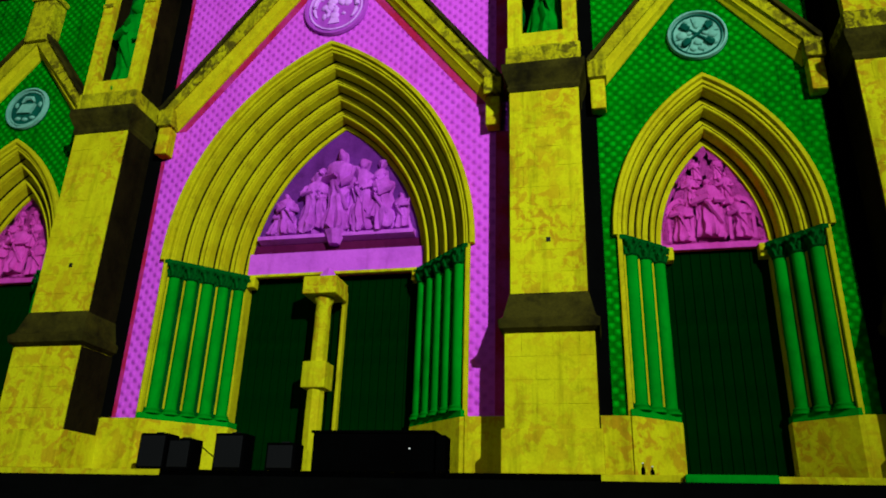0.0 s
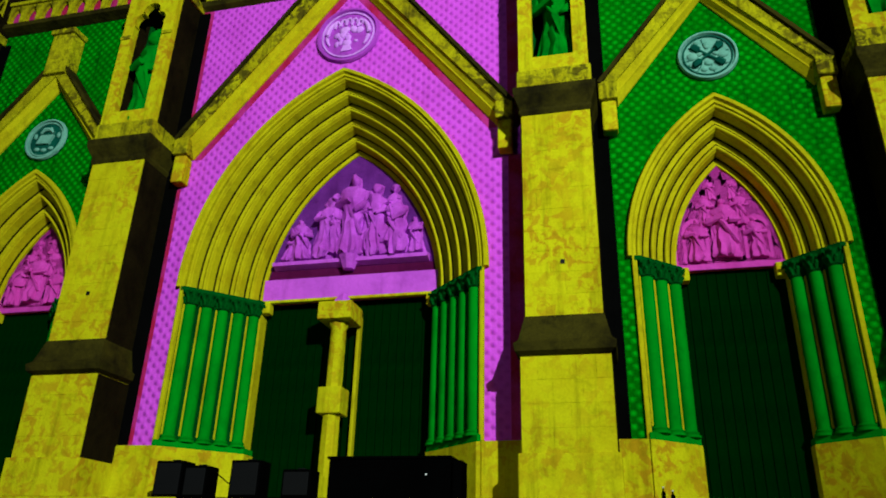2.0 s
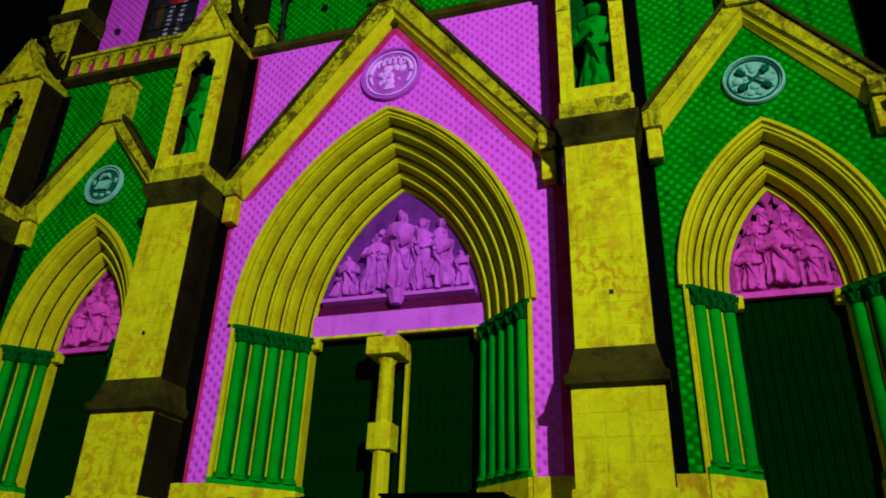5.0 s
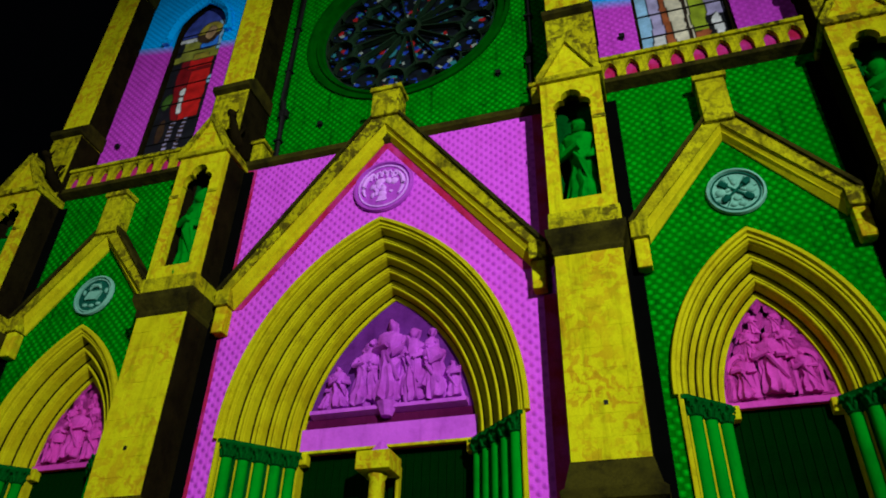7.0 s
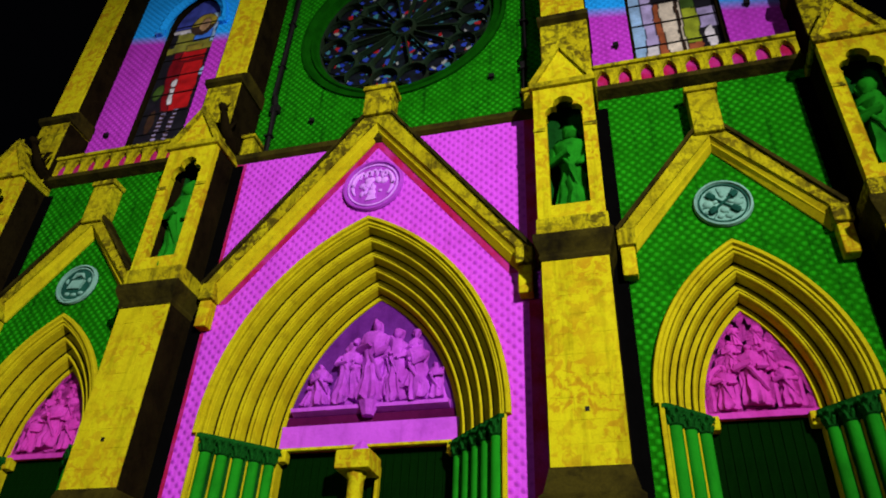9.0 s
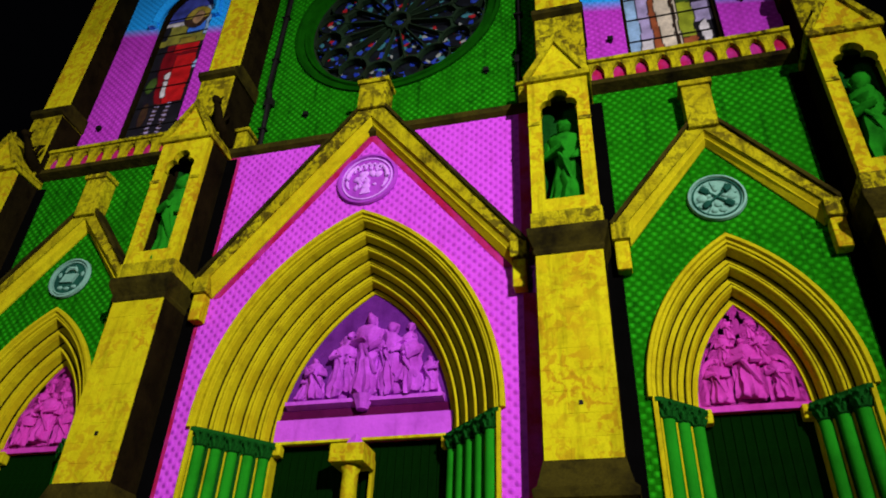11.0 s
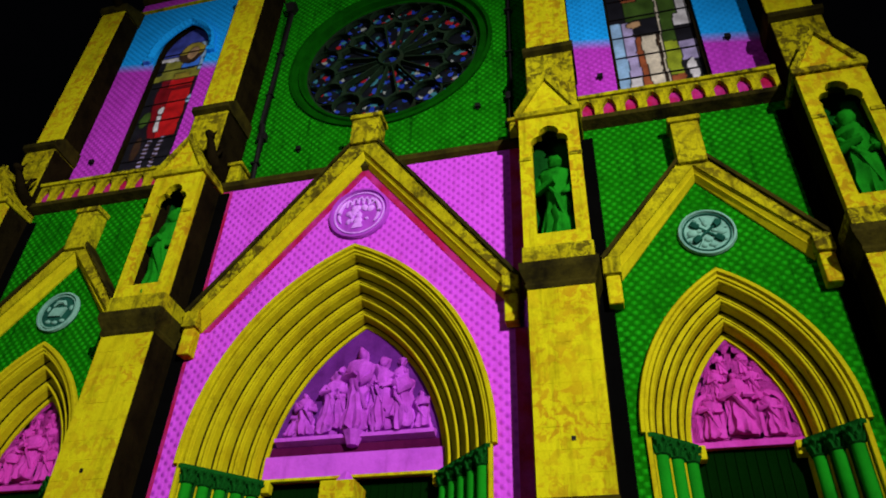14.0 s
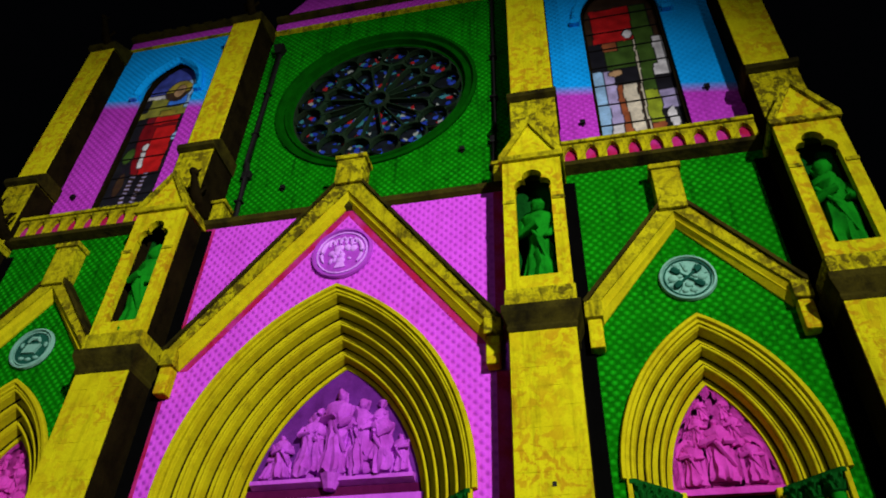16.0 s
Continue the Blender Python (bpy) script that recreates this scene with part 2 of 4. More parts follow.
def plate(loops, y0, y1, bm=None):
    """A plate in the facade's plane from closed loops of (x, z): the first is the outline, the others are holes."""
    bm = bm or bmesh.new()
    sides, edges = [], []
    for loop in loops:
        a = [bm.verts.new((x, y0, z)) for x, z in loop]
        b = [bm.verts.new((x, y1, z)) for x, z in loop]
        sides.append((a, b))
        for row in (a, b):
            edges.append([bm.edges.new((row[i], row[(i + 1) % len(row)])) for i in range(len(row))])
    bmesh.ops.triangle_fill(bm, edges=[e for es in edges[0::2] for e in es], use_beauty=True)
    bmesh.ops.triangle_fill(bm, edges=[e for es in edges[1::2] for e in es], use_beauty=True)
    for a, b in sides:
        for i in range(len(a)):
            j = (i + 1) % len(a)
            bm.faces.new((a[i], a[j], b[j], b[i]))
    return bm


def prism(plan, z0, z1, bm=None):
    """A block with the outline plan of (x, y) pairs."""
    bm = bm or bmesh.new()
    a = [bm.verts.new((x, y, z0)) for x, y in plan]
    b = [bm.verts.new((x, y, z1)) for x, y in plan]
    bm.faces.new(a)
    bm.faces.new(b)
    for i in range(len(a)):
        j = (i + 1) % len(a)
        bm.faces.new((a[i], a[j], b[j], b[i]))
    return bm


def run(points, x0, x1, bm=None):
    """A moulding along x with the section points of (y, z)."""
    bm = bm or bmesh.new()
    a = [bm.verts.new((x0, y, z)) for y, z in points]
    b = [bm.verts.new((x1, y, z)) for y, z in points]
    bm.faces.new(a)
    bm.faces.new(b)
    for i in range(len(a)):
        j = (i + 1) % len(a)
        bm.faces.new((a[i], a[j], b[j], b[i]))
    return bm


def pointed(cx, half, zs, c, n=24):
    """A pointed arch from its left spring over the apex to its right spring; the arcs' centres lie c beyond the axis."""
    r = half + c
    end = math.acos(c / r)
    left = [(cx + c - r * math.cos(end * i / n), zs + r * math.sin(end * i / n)) for i in range(n + 1)]
    return left + [(2 * cx - x, z) for x, z in reversed(left[:-1])]


def arch_ring(cx, zs, c, profile, n=26, bm=None):
    """A moulding swept along a pointed arch; profile: (half span, y) pairs, closed."""
    bm = bm or bmesh.new()
    cols = []
    for half, y in profile:
        cols.append([bm.verts.new((x, y, z)) for x, z in pointed(cx, half, zs, c, n)])
    m = len(cols)
    for k in range(m):
        a, b = cols[k], cols[(k + 1) % m]
        for i in range(len(a) - 1):
            bm.faces.new((a[i], a[i + 1], b[i + 1], b[i]))
    bm.faces.new([col[0] for col in cols])
    bm.faces.new([col[-1] for col in cols])
    return bm


def circle(cx, cz, r, n=32, start=0.0):
    return [(cx + r * math.cos(start + 2 * math.pi * i / n), cz + r * math.sin(start + 2 * math.pi * i / n)) for i in range(n)]


def tube(points, radii, n=8, bm=None):
    """A tube through the points, with its radius at each."""
    bm = bm or bmesh.new()
    rings = []
    for i, p in enumerate(points):
        p = Vector(p)
        d = Vector(points[min(i + 1, len(points) - 1)]) - Vector(points[max(i - 1, 0)])
        q = d.to_track_quat("Z", "Y")
        rings.append([bm.verts.new(p + q @ Vector((radii[i] * math.cos(2 * math.pi * k / n), radii[i] * math.sin(2 * math.pi * k / n), 0))) for k in range(n)])
    for a, b in zip(rings, rings[1:]):
        for k in range(n):
            j = (k + 1) % n
            bm.faces.new((a[k], a[j], b[j], b[k]))
    bm.faces.new(rings[0])
    bm.faces.new(rings[-1])
    return bm


def lump(x, y, z, rx, ry, rz, bm=None, n=2):
    bm = bm or bmesh.new()
    bmesh.ops.create_icosphere(bm, subdivisions=n, radius=1.0, matrix=Matrix.Translation((x, y, z)) @ Matrix.Diagonal((rx, ry, rz, 1)))
    return bm


FLOOR = 2.72          # the church's threshold above the square
PLINTH = 3.84         # top of the plinth course
SPRING = 7.42         # spring of all three portals
C_ARC = {"main": 2.5, "side": 2.2}

# ---- the setting: ground, steps, walls ----
bm = bmesh.new()
bmesh.ops.create_grid(bm, x_segments=8, y_segments=8, size=400)
tagged(part("ground", bm, STEP), "dark stone paving of the unlit square", "ground", kind="structure")
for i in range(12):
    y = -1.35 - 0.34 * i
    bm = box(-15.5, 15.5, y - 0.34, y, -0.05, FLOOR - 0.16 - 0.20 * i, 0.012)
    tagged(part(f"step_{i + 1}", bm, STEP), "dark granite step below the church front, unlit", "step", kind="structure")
tagged(part("floor", box(-15.5, 15.5, -1.35, 6.0, 0.0, FLOOR - 0.03, 0.015), YELLOW), "pale stone threshold slab lit yellow at its edge", "floor", kind="structure")
tagged(part("sill_step", box(7.35, 8.72, -1.5, -1.352, FLOOR - 0.161, FLOOR - 0.025, 0.01), COLUMN), "low stone step before the side door, lit green", "step", kind="structure")


def wall(name, x0, x1, z0, z1, y0, y1, material, label, holes=()):
    outline = [(x0, z0), (x1, z0), (x1, z1), (x0, z1)]
    return tagged(part(name, plate([outline, *holes], y0, y1), material), label, "wall", kind="structure")


def notched(x0, x1, z0, z1, cx, half, c):
    """A wall's outline with a pointed doorway cut from its lower edge."""
    arch = pointed(cx, half, SPRING, c)
    return [(x0, z0), (cx - half, z0), *arch, (cx + half, z0), (x1, z0), (x1, z1), (x0, z1)]


WALL_TOP = 15.85
tagged(part("wall_center", plate([notched(-4.55, 4.55, PLINTH, WALL_TOP, 0, 3.50, 2.5)], 0, 0.5), PINK), "smooth stone wall lit magenta with rows of darker dots", "wall", kind="structure")
for i, cx in enumerate((-8.55, 8.55)):
    tagged(part(f"wall_side_{i + 1}", plate([notched(cx - 2.62, cx + 2.62, PLINTH, WALL_TOP + 0.2, cx, 1.90, 2.2)], 0, 0.5), GREEN), "stone wall lit green with a fine scale pattern", "wall", kind="structure")
# crimson light projected along the magenta field's edges, put into thin plates
for s in (-1, 1):
    x0, x1 = sorted((s * 4.10, s * 4.53))
    tagged(part("crimson_light_band", box(x0, x1, -0.008, -0.0005, PLINTH + 0.02, 10.1), RED), "projected crimson light along the magenta wall, put into a thin plate", "band", kind="structure")
    tagged(part("crimson_light_band", box(x0, x1, -0.008, -0.0005, 11.5, WALL_TOP - 0.16), RED), "projected crimson light along the magenta wall, put into a thin plate", "band", kind="structure")
    tagged(part("crimson_light_band", plate([[(s * 3.94, 10.86), (s * 3.66, 10.86), (s * 0.001, 15.52), (s * 0.001, 15.90)]], -0.009, -0.0006), RED), "projected crimson light under the gable coping, put into a thin plate", "band", kind="structure")
# plinth strips of the plain wall on either side of the doorways
for x0, x1 in ((-4.5, -3.53), (3.53, 4.5), (-11.1, -10.48), (-6.63, -5.98), (5.98, 6.63), (10.48, 11.1)):
    tagged(part("plinth", box(x0, x1, -0.10, 0.5, FLOOR - 0.02, PLINTH, 0.02), YELLOW), "plain stone plinth course lit yellow", "plinth", kind="structure")


# ---- portals ----


LEAVES = {}


def carved_capital(parent, x, y, z, r):
    """A flared capital with two rows of curled leaves."""
    cap = part("capital", lathe(0, 0, [(r * 1.0, 0), (r * 1.25, 0.03), (r * 1.05, 0.06), (r * 1.15, 0.18), (r * 1.55, 0.33)], 12), LEAF, parent, "carved leafy capital", smooth=True)
    cap.location = (x, y, z)
    for row, (z0, z1, out) in enumerate(((0.05, 0.19, 1.5), (0.16, 0.31, 1.85))):
        for k in range(8):
            turn = pose(0, 0, 0, 0, 0, 45.0 * (k + 0.5 * row))
            if row in LEAVES:
                again(LEAVES[row], "leaf", cap, turn)
            else:
                LEAVES[row] = part("leaf", tube([(r * 1.02, 0, z0), (r * 1.25, 0, z1 - 0.03), (r * out, 0, z1), (r * (out + 0.05), 0, z1 - 0.05)], [r * 0.22, r * 0.36, r * 0.26, r * 0.10], 5), LEAF, cap, smooth=True)
                LEAVES[row].matrix_basis = turn
    return cap


def portal(name, cx, half, depth, orders, c, label):
    top = thing(name, label, "portal", "church portals", at=(0, 0, 0))
    inner = {5: 2.18, 3: 1.05}[orders]
    w, d = (half - inner) / orders, depth / orders
    # hood mould round the outermost order
    part("hood_mould", arch_ring(cx, SPRING, c, [(half + 0.17, -0.10), (half + 0.17, -0.002), (half + 0.001, -0.002), (half + 0.001, 0.0), (half - 0.016, 0.06), (half - 0.016, -0.05), (half + 0.05, -0.05), (half + 0.07, -0.13), (half + 0.14, -0.14)]), ARCHIVOLT, top, smooth=True)
    for k in range(orders):
        a, y = half - w * k, d * k
        roll = [(a - w * 0.22 + w * 0.14 * math.cos(t), y + 0.04 - 0.06 * math.sin(t)) for t in [math.pi * i / 8 for i in range(9)]]
        prof = [(a + 0.01, y + d + 0.17), (a + 0.01, y + 0.05), (a - w * 0.06, y + 0.05), *roll,
                (a - w * 0.38, y + 0.055), (a - w * 0.42, y + 0.06), (a - w * 0.50, y + d + 0.05), (a - w * 0.97, y + d + 0.05), (a - w * 0.97, y + d + 0.17)]
        part("archivolt", arch_ring(cx, SPRING, c, prof), ARCHIVOLT, top, smooth=True)
        # dark groove lines: shade between the orders, put into the colour
        part("groove_shade", arch_ring(cx, SPRING, c, [(a + 0.004, y + 0.049), (a + 0.004, y + 0.030), (a - w * 0.085, y + 0.030), (a - w * 0.085, y + 0.049)]), DARK, top, "thin dark moulding, groove shade put into its colour")
        part("groove_shade", arch_ring(cx, SPRING, c, [(a - w * 0.50, y + d + 0.049), (a - w * 0.49, y + d + 0.015), (a - w * 0.58, y + d + 0.015), (a - w * 0.59, y + d + 0.049)]), DARK, top, "thin dark moulding, groove shade put into its colour")
    for s in (-1, 1):
        X = lambda v: cx + s * v
        # stepped jamb behind the shafts; recess shade is in its darker green
        plan = [(X(half), depth + 0.3), (X(half), 0.02)]
        for k in range(orders):
            plan += [(X(half - w * k - 0.05), 0.02 + d * k), (X(half - w * k - 0.05), d * (k + 1) + 0.02)]
        plan += [(X(inner), depth + 0.02), (X(inner), depth + 0.3)]
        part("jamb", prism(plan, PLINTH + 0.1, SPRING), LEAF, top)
        for k in range(orders):
            fx, fy = X(half - w * k - 0.05), 0.02 + d * k
            part("fillet", box(min(fx - s * 0.014, fx + s * 0.02), max(fx - s * 0.014, fx + s * 0.02), fy - 0.012, fy + 0.04, PLINTH + 0.24, SPRING - 0.40, 0.006), ARCHIVOLT, top)
        part("door_fillet", box(min(X(inner - 0.02), X(inner + 0.06)), max(X(inner - 0.02), X(inner + 0.06)), depth - 0.03, depth + 0.29, PLINTH + 0.1, SPRING - 0.28, 0.01), ARCHIVOLT, top)
        part("hood_leg", box(min(X(half - 0.02), X(half + 0.075)), max(X(half - 0.02), X(half + 0.075)), -0.09, 0.018, PLINTH + 0.0, SPRING - 0.002, 0.02), ARCHIVOLT, top)
        # plinth of the splay
        q = 0.09
        plan = [(X(half + 0.02), depth + 0.3), (X(half + 0.02), -0.14), (X(half - 0.06), -0.14), (X(inner - q), depth - 0.12), (X(inner - q), depth + 0.3)]
        part("plinth_block", prism(plan, FLOOR - 0.02, PLINTH - 0.02), YELLOW, top)
        plan = [(x + (s * 0.02 if i > 1 else 0), y) for i, (x, y) in enumerate(plan)]
        part("base_course", prism(plan, PLINTH - 0.018, PLINTH + 0.11), COLUMN, top)
        part("abacus", prism([(X(half + 0.03), depth + 0.28), (X(half + 0.03), -0.10), (X(half - 0.08), -0.10), (X(inner - 0.09), depth - 0.1), (X(inner - 0.09), depth + 0.28)], SPRING - 0.09, SPRING + 0.004), LEAF, top)
        for k in range(orders):
            x, y, r = X(half - w * (k + 0.62)), d * (k + 0.42), 0.125
            col = part("column", lathe(x, y, [(r, PLINTH + 0.22), (r * 1.02, 5.2), (r, SPRING - 0.42)], 16), COLUMN, top, smooth=True)
            carved_capital(top, x, y, SPRING - 0.42, r)
            part("base", lathe(x, y, [(r * 1.5, PLINTH + 0.11), (r * 1.55, PLINTH + 0.15), (r * 1.2, PLINTH + 0.17), (r * 1.35, PLINTH + 0.20), (r, PLINTH + 0.24)], 14), COLUMN, col, smooth=True)
        # small bracket under the lintel's end
        part("bracket", box(X(inner - 0.22) if s > 0 else X(inner + 0.02), X(inner + 0.02) if s > 0 else X(inner - 0.22), depth - 0.05, depth + 0.2, SPRING - 0.28, SPRING + 0.02, 0.04), YELLOW, top)
    return top


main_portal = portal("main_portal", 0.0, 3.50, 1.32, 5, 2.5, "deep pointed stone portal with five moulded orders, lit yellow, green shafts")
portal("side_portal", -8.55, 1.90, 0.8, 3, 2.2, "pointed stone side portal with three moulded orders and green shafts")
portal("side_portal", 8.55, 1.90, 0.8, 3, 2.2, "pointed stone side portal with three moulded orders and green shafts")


def robed(x, y, z, h, lean=0.0, turn=0.0, wide=1.0):
    """A plain carved robed statue, weathered, with hanging folds."""
    r = 0.16 * h * wide
    prof = [(0.92, 0), (1.0, 0.03), (0.97, 0.08), (0.90, 0.16), (0.83, 0.26), (0.78, 0.36), (0.74, 0.46), (0.76, 0.55), (0.86, 0.63), (0.93, 0.69), (0.90, 0.745), (0.66, 0.79), (0.36, 0.815), (0.30, 0.84)]
    bm = lathe(0, 0, [(a * r, b * h) for a, b in prof], 28)
    lump(0.01 * h, -0.03 * h, 0.895 * h, 0.055 * h, 0.060 * h, 0.078 * h, bm, 2)
    lump(0, 0.02 * h, 0.885 * h, 0.068 * h, 0.060 * h, 0.088 * h, bm, 2)
    tube([(-r * 0.8, 0, 0.72 * h), (-r * 0.98, -r * 0.5, 0.58 * h), (-r * 0.1, -r * 1.0, 0.60 * h)], [r * 0.30, r * 0.28, r * 0.17], 8, bm)
    tube([(r * 0.8, 0, 0.72 * h), (r * 1.0, -r * 0.5, 0.57 * h), (r * 0.3, -r * 0.95, 0.52 * h)], [r * 0.30, r * 0.30, r * 0.17], 8, bm)
    tube([(-r * 0.7, -r * 0.45, 0.70 * h), (0.0, -r * 0.92, 0.48 * h), (r * 0.72, -r * 0.55, 0.20 * h)], [r * 0.12, r * 0.16, r * 0.10], 6, bm)
    for v in bm.verts:
        a = math.atan2(v.co.y, v.co.x)
        fall = max(0.0, 1 - v.co.z / (0.78 * h))
        k = 1 + 0.18 * fall * math.sin(9 * a + 3 * x + 2.5 * v.co.z / h)
        n = noise.noise_vector(Vector((v.co.x + 3 * x, v.co.y, v.co.z + z)) * (7.5 / h)) * (0.045 * h) + noise.noise_vector(Vector((v.co.x + 5 * x, v.co.y, v.co.z)) * (18.0 / h)) * (0.016 * h)
        v.co = Vector((v.co.x * k, v.co.y * k, v.co.z)) + n
    bmesh.ops.transform(bm, matrix=Matrix.Translation((x, y, z)) @ Euler((0, radians(lean), radians(turn))).to_matrix().to_4x4(), verts=bm.verts)
    return bm


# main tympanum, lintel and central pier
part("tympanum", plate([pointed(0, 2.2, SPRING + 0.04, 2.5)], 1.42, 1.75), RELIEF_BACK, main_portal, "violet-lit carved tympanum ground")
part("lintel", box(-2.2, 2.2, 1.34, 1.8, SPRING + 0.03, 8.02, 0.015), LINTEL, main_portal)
# the groove's shade under the moulding is put into its crimson
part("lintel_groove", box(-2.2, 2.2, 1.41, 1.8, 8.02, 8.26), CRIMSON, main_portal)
part("lintel_moulding", run([(1.40, 8.27), (1.20, 8.33), (1.19, 8.42), (1.45, 8.47), (1.45, 8.27)], -1.98, 1.98), LINTEL, main_portal)
part("lintel_fillet", box(-2.2, 2.2, 1.30, 1.42, SPRING - 0.02, SPRING + 0.05, 0.01), YELLOW, main_portal)

for x, h, z, lean, turn, wide in ((-1.66, 0.85, 8.46, 16, 30, 1.35), (-1.25, 1.20, 8.46, -8, 20, 1.3), (-0.78, 1.80, 8.46, 5, 18, 0.9), (-0.44, 1.75, 8.60, -3, 0, 0.7), (0.0, 2.40, 8.48, 0, 0, 0.95),
                                  (0.66, 2.10, 8.46, -3, -15, 0.85), (0.38, 1.75, 8.60, 2, 0, 0.7), (1.20, 1.75, 8.46, -4, -25, 1.05), (0.95, 1.75, 8.75, 4, 0, 0.7), (1.68, 1.05, 8.46, -6, -20, 1.3)):
    tagged(part("relief_statue", robed(x, 1.36, z, 0.98 * h, lean, turn, wide), RELIEF, smooth=True), "carved robed stone statue in the violet-lit tympanum", "statue", "tympanum statues")

pier = thing("trumeau", "slender stone door pier with a square capital, lit yellow", "pillar")
part("shaft", lathe(0, 1.0, [(0.20, FLOOR), (0.20, 4.0), (0.19, 4.9), (0.185, 6.55), (0.22, 6.6), (0.24, 6.68)], 8), YELLOW, pier, smooth=True)
part("block", box(-0.27, 0.27, 0.74, 1.26, 4.60, 5.18, 0.03), YELLOW, pier)
part("capital", box(-0.40, 0.40, 0.62, 1.40, 6.70, 7.12, 0.03), YELLOW, pier)
part("pier_back", box(0.27, 0.35, 1.42, 1.60, FLOOR, 7.0, 0.02), ARCHIVOLT, pier)
part("block", box(-0.26, 0.26, 0.76, 1.24, FLOOR - 0.01, 3.3, 0.03), YELLOW, pier)
bm = frustum(0.0, 1.12, 7.121, 7.46, 0.26, 0.05, n=6)
for v in bm.verts:
    v.co += noise.noise_vector(v.co * 6.0) * 0.05
tagged(part("carved_boss", bm, LINTEL), "small carved stone boss on the door pier's capital", "boss")
tagged(part("console", frustum(0.0, 1.28, 8.14, 8.47, 0.13, 0.26, n=8), RELIEF), "carved stone console under the central statue", "console")


def door_leaf(name, x0, x1, y, z1, label):
    top = thing(name, label, "door", "church doors", kind="structure")
    n = max(4, round((x1 - x0) / 0.19))
    wpl = (x1 - x0) / n
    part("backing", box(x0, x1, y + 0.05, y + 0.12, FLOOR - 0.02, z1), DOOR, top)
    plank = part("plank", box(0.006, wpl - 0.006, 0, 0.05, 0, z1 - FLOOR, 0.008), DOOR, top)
    plank.location = (x0, y, FLOOR)
    for i in range(1, n):
        again(plank, "plank", top, pose(x0 + i * wpl, y - 0.004 * (i % 2), FLOOR))
    return top


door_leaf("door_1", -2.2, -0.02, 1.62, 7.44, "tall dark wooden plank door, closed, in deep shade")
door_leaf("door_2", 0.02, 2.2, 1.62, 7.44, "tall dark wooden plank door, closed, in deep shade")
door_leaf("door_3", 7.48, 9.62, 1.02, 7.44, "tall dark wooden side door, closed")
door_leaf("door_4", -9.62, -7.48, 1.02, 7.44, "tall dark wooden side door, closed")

def carved_ground(cx, half, c, z0, y, rough, material, parent, label):
    """The rough carved ground behind the statues of a tympanum."""
    bm = bmesh.new()
    rows = []
    for i in range(49):
        x = half * (i / 24 - 1)
        crown = SPRING + 0.02 + math.sqrt(max(0.0, (half + 0.08 + c) ** 2 - (abs(x) + c) ** 2))
        rows.append([])
        for k in range(33):
            z = z0 + max(0.02, crown - z0) * k / 32
            n = noise.fractal(Vector((x * 4.4 / half + cx, 3.1, z * 3.0 / half)), 0.8, 2.2, 4)
            rows[-1].append(bm.verts.new((cx + x, y - rough * max(0.0, n + 0.12), z)))
    for a, b in zip(rows, rows[1:]):
        for k in range(32):
            bm.faces.new((a[k], a[k + 1], b[k + 1], b[k]))
    bmesh.ops.solidify(bm, geom=bm.faces[:], thickness=0.008)
    return part("carved_ground", bm, material, parent, label, smooth=True)


for i, cx in enumerate((-8.55, 8.55)):
    tym = thing("side_tympanum", "carved stone tympanum relief lit pink over a side door", "relief", "side tympana")
    part("ground", plate([pointed(cx, 1.07, SPRING + 0.02, 2.2)], 0.92, 1.2), SIDE_RELIEF, tym)
    carved_ground(cx, 1.0, 2.2, 7.56, 0.915, 0.05, SIDE_RELIEF, tym, "roughly carved pink-lit relief ground")
    part("sill", box(cx - 1.05, cx + 1.05, 0.84, 1.0, SPRING - 0.03, SPRING + 0.10, 0.015), SIDE_RELIEF, tym)
    for x in (-0.62, -0.02, 0.6):
        part("arcade", plate([pointed(cx + x, 0.27, 8.28, 0.05, 8) + [(cx + x + 0.27, 7.6), (cx + x - 0.27, 7.6)], list(reversed(pointed(cx + x, 0.2, 8.25, 0.04, 8))) + [(cx + x - 0.2, 7.7), (cx + x + 0.2, 7.7)]], 0.885, 0.93), SIDE_RELIEF, tym)
    for x, h, z in ((-0.62, 1.00, 7.60), (-0.02, 1.45, 7.64), (0.6, 1.00, 7.60), (-0.36, 0.80, 8.38), (0.34, 0.80, 8.38), (-0.20, 0.55, 9.0), (0.20, 0.55, 9.0)):
        tagged(part("relief_statue", robed(cx + x, 0.95, z, h, 4 * math.sin(9 * x), 0, 1.25), SIDE_RELIEF, smooth=True), "small carved stone statue in the pink-lit side tympanum", "statue", "tympanum statues")


# ---- gables over the portals ----


def chevron(cx, half, zf, za, inner_half, zfi, zai, y0, y1):
    return plate([[(cx - half, zf), (cx, za), (cx + half, zf), (cx + inner_half, zfi), (cx, zai), (cx - inner_half, zfi)]], y0, y1)


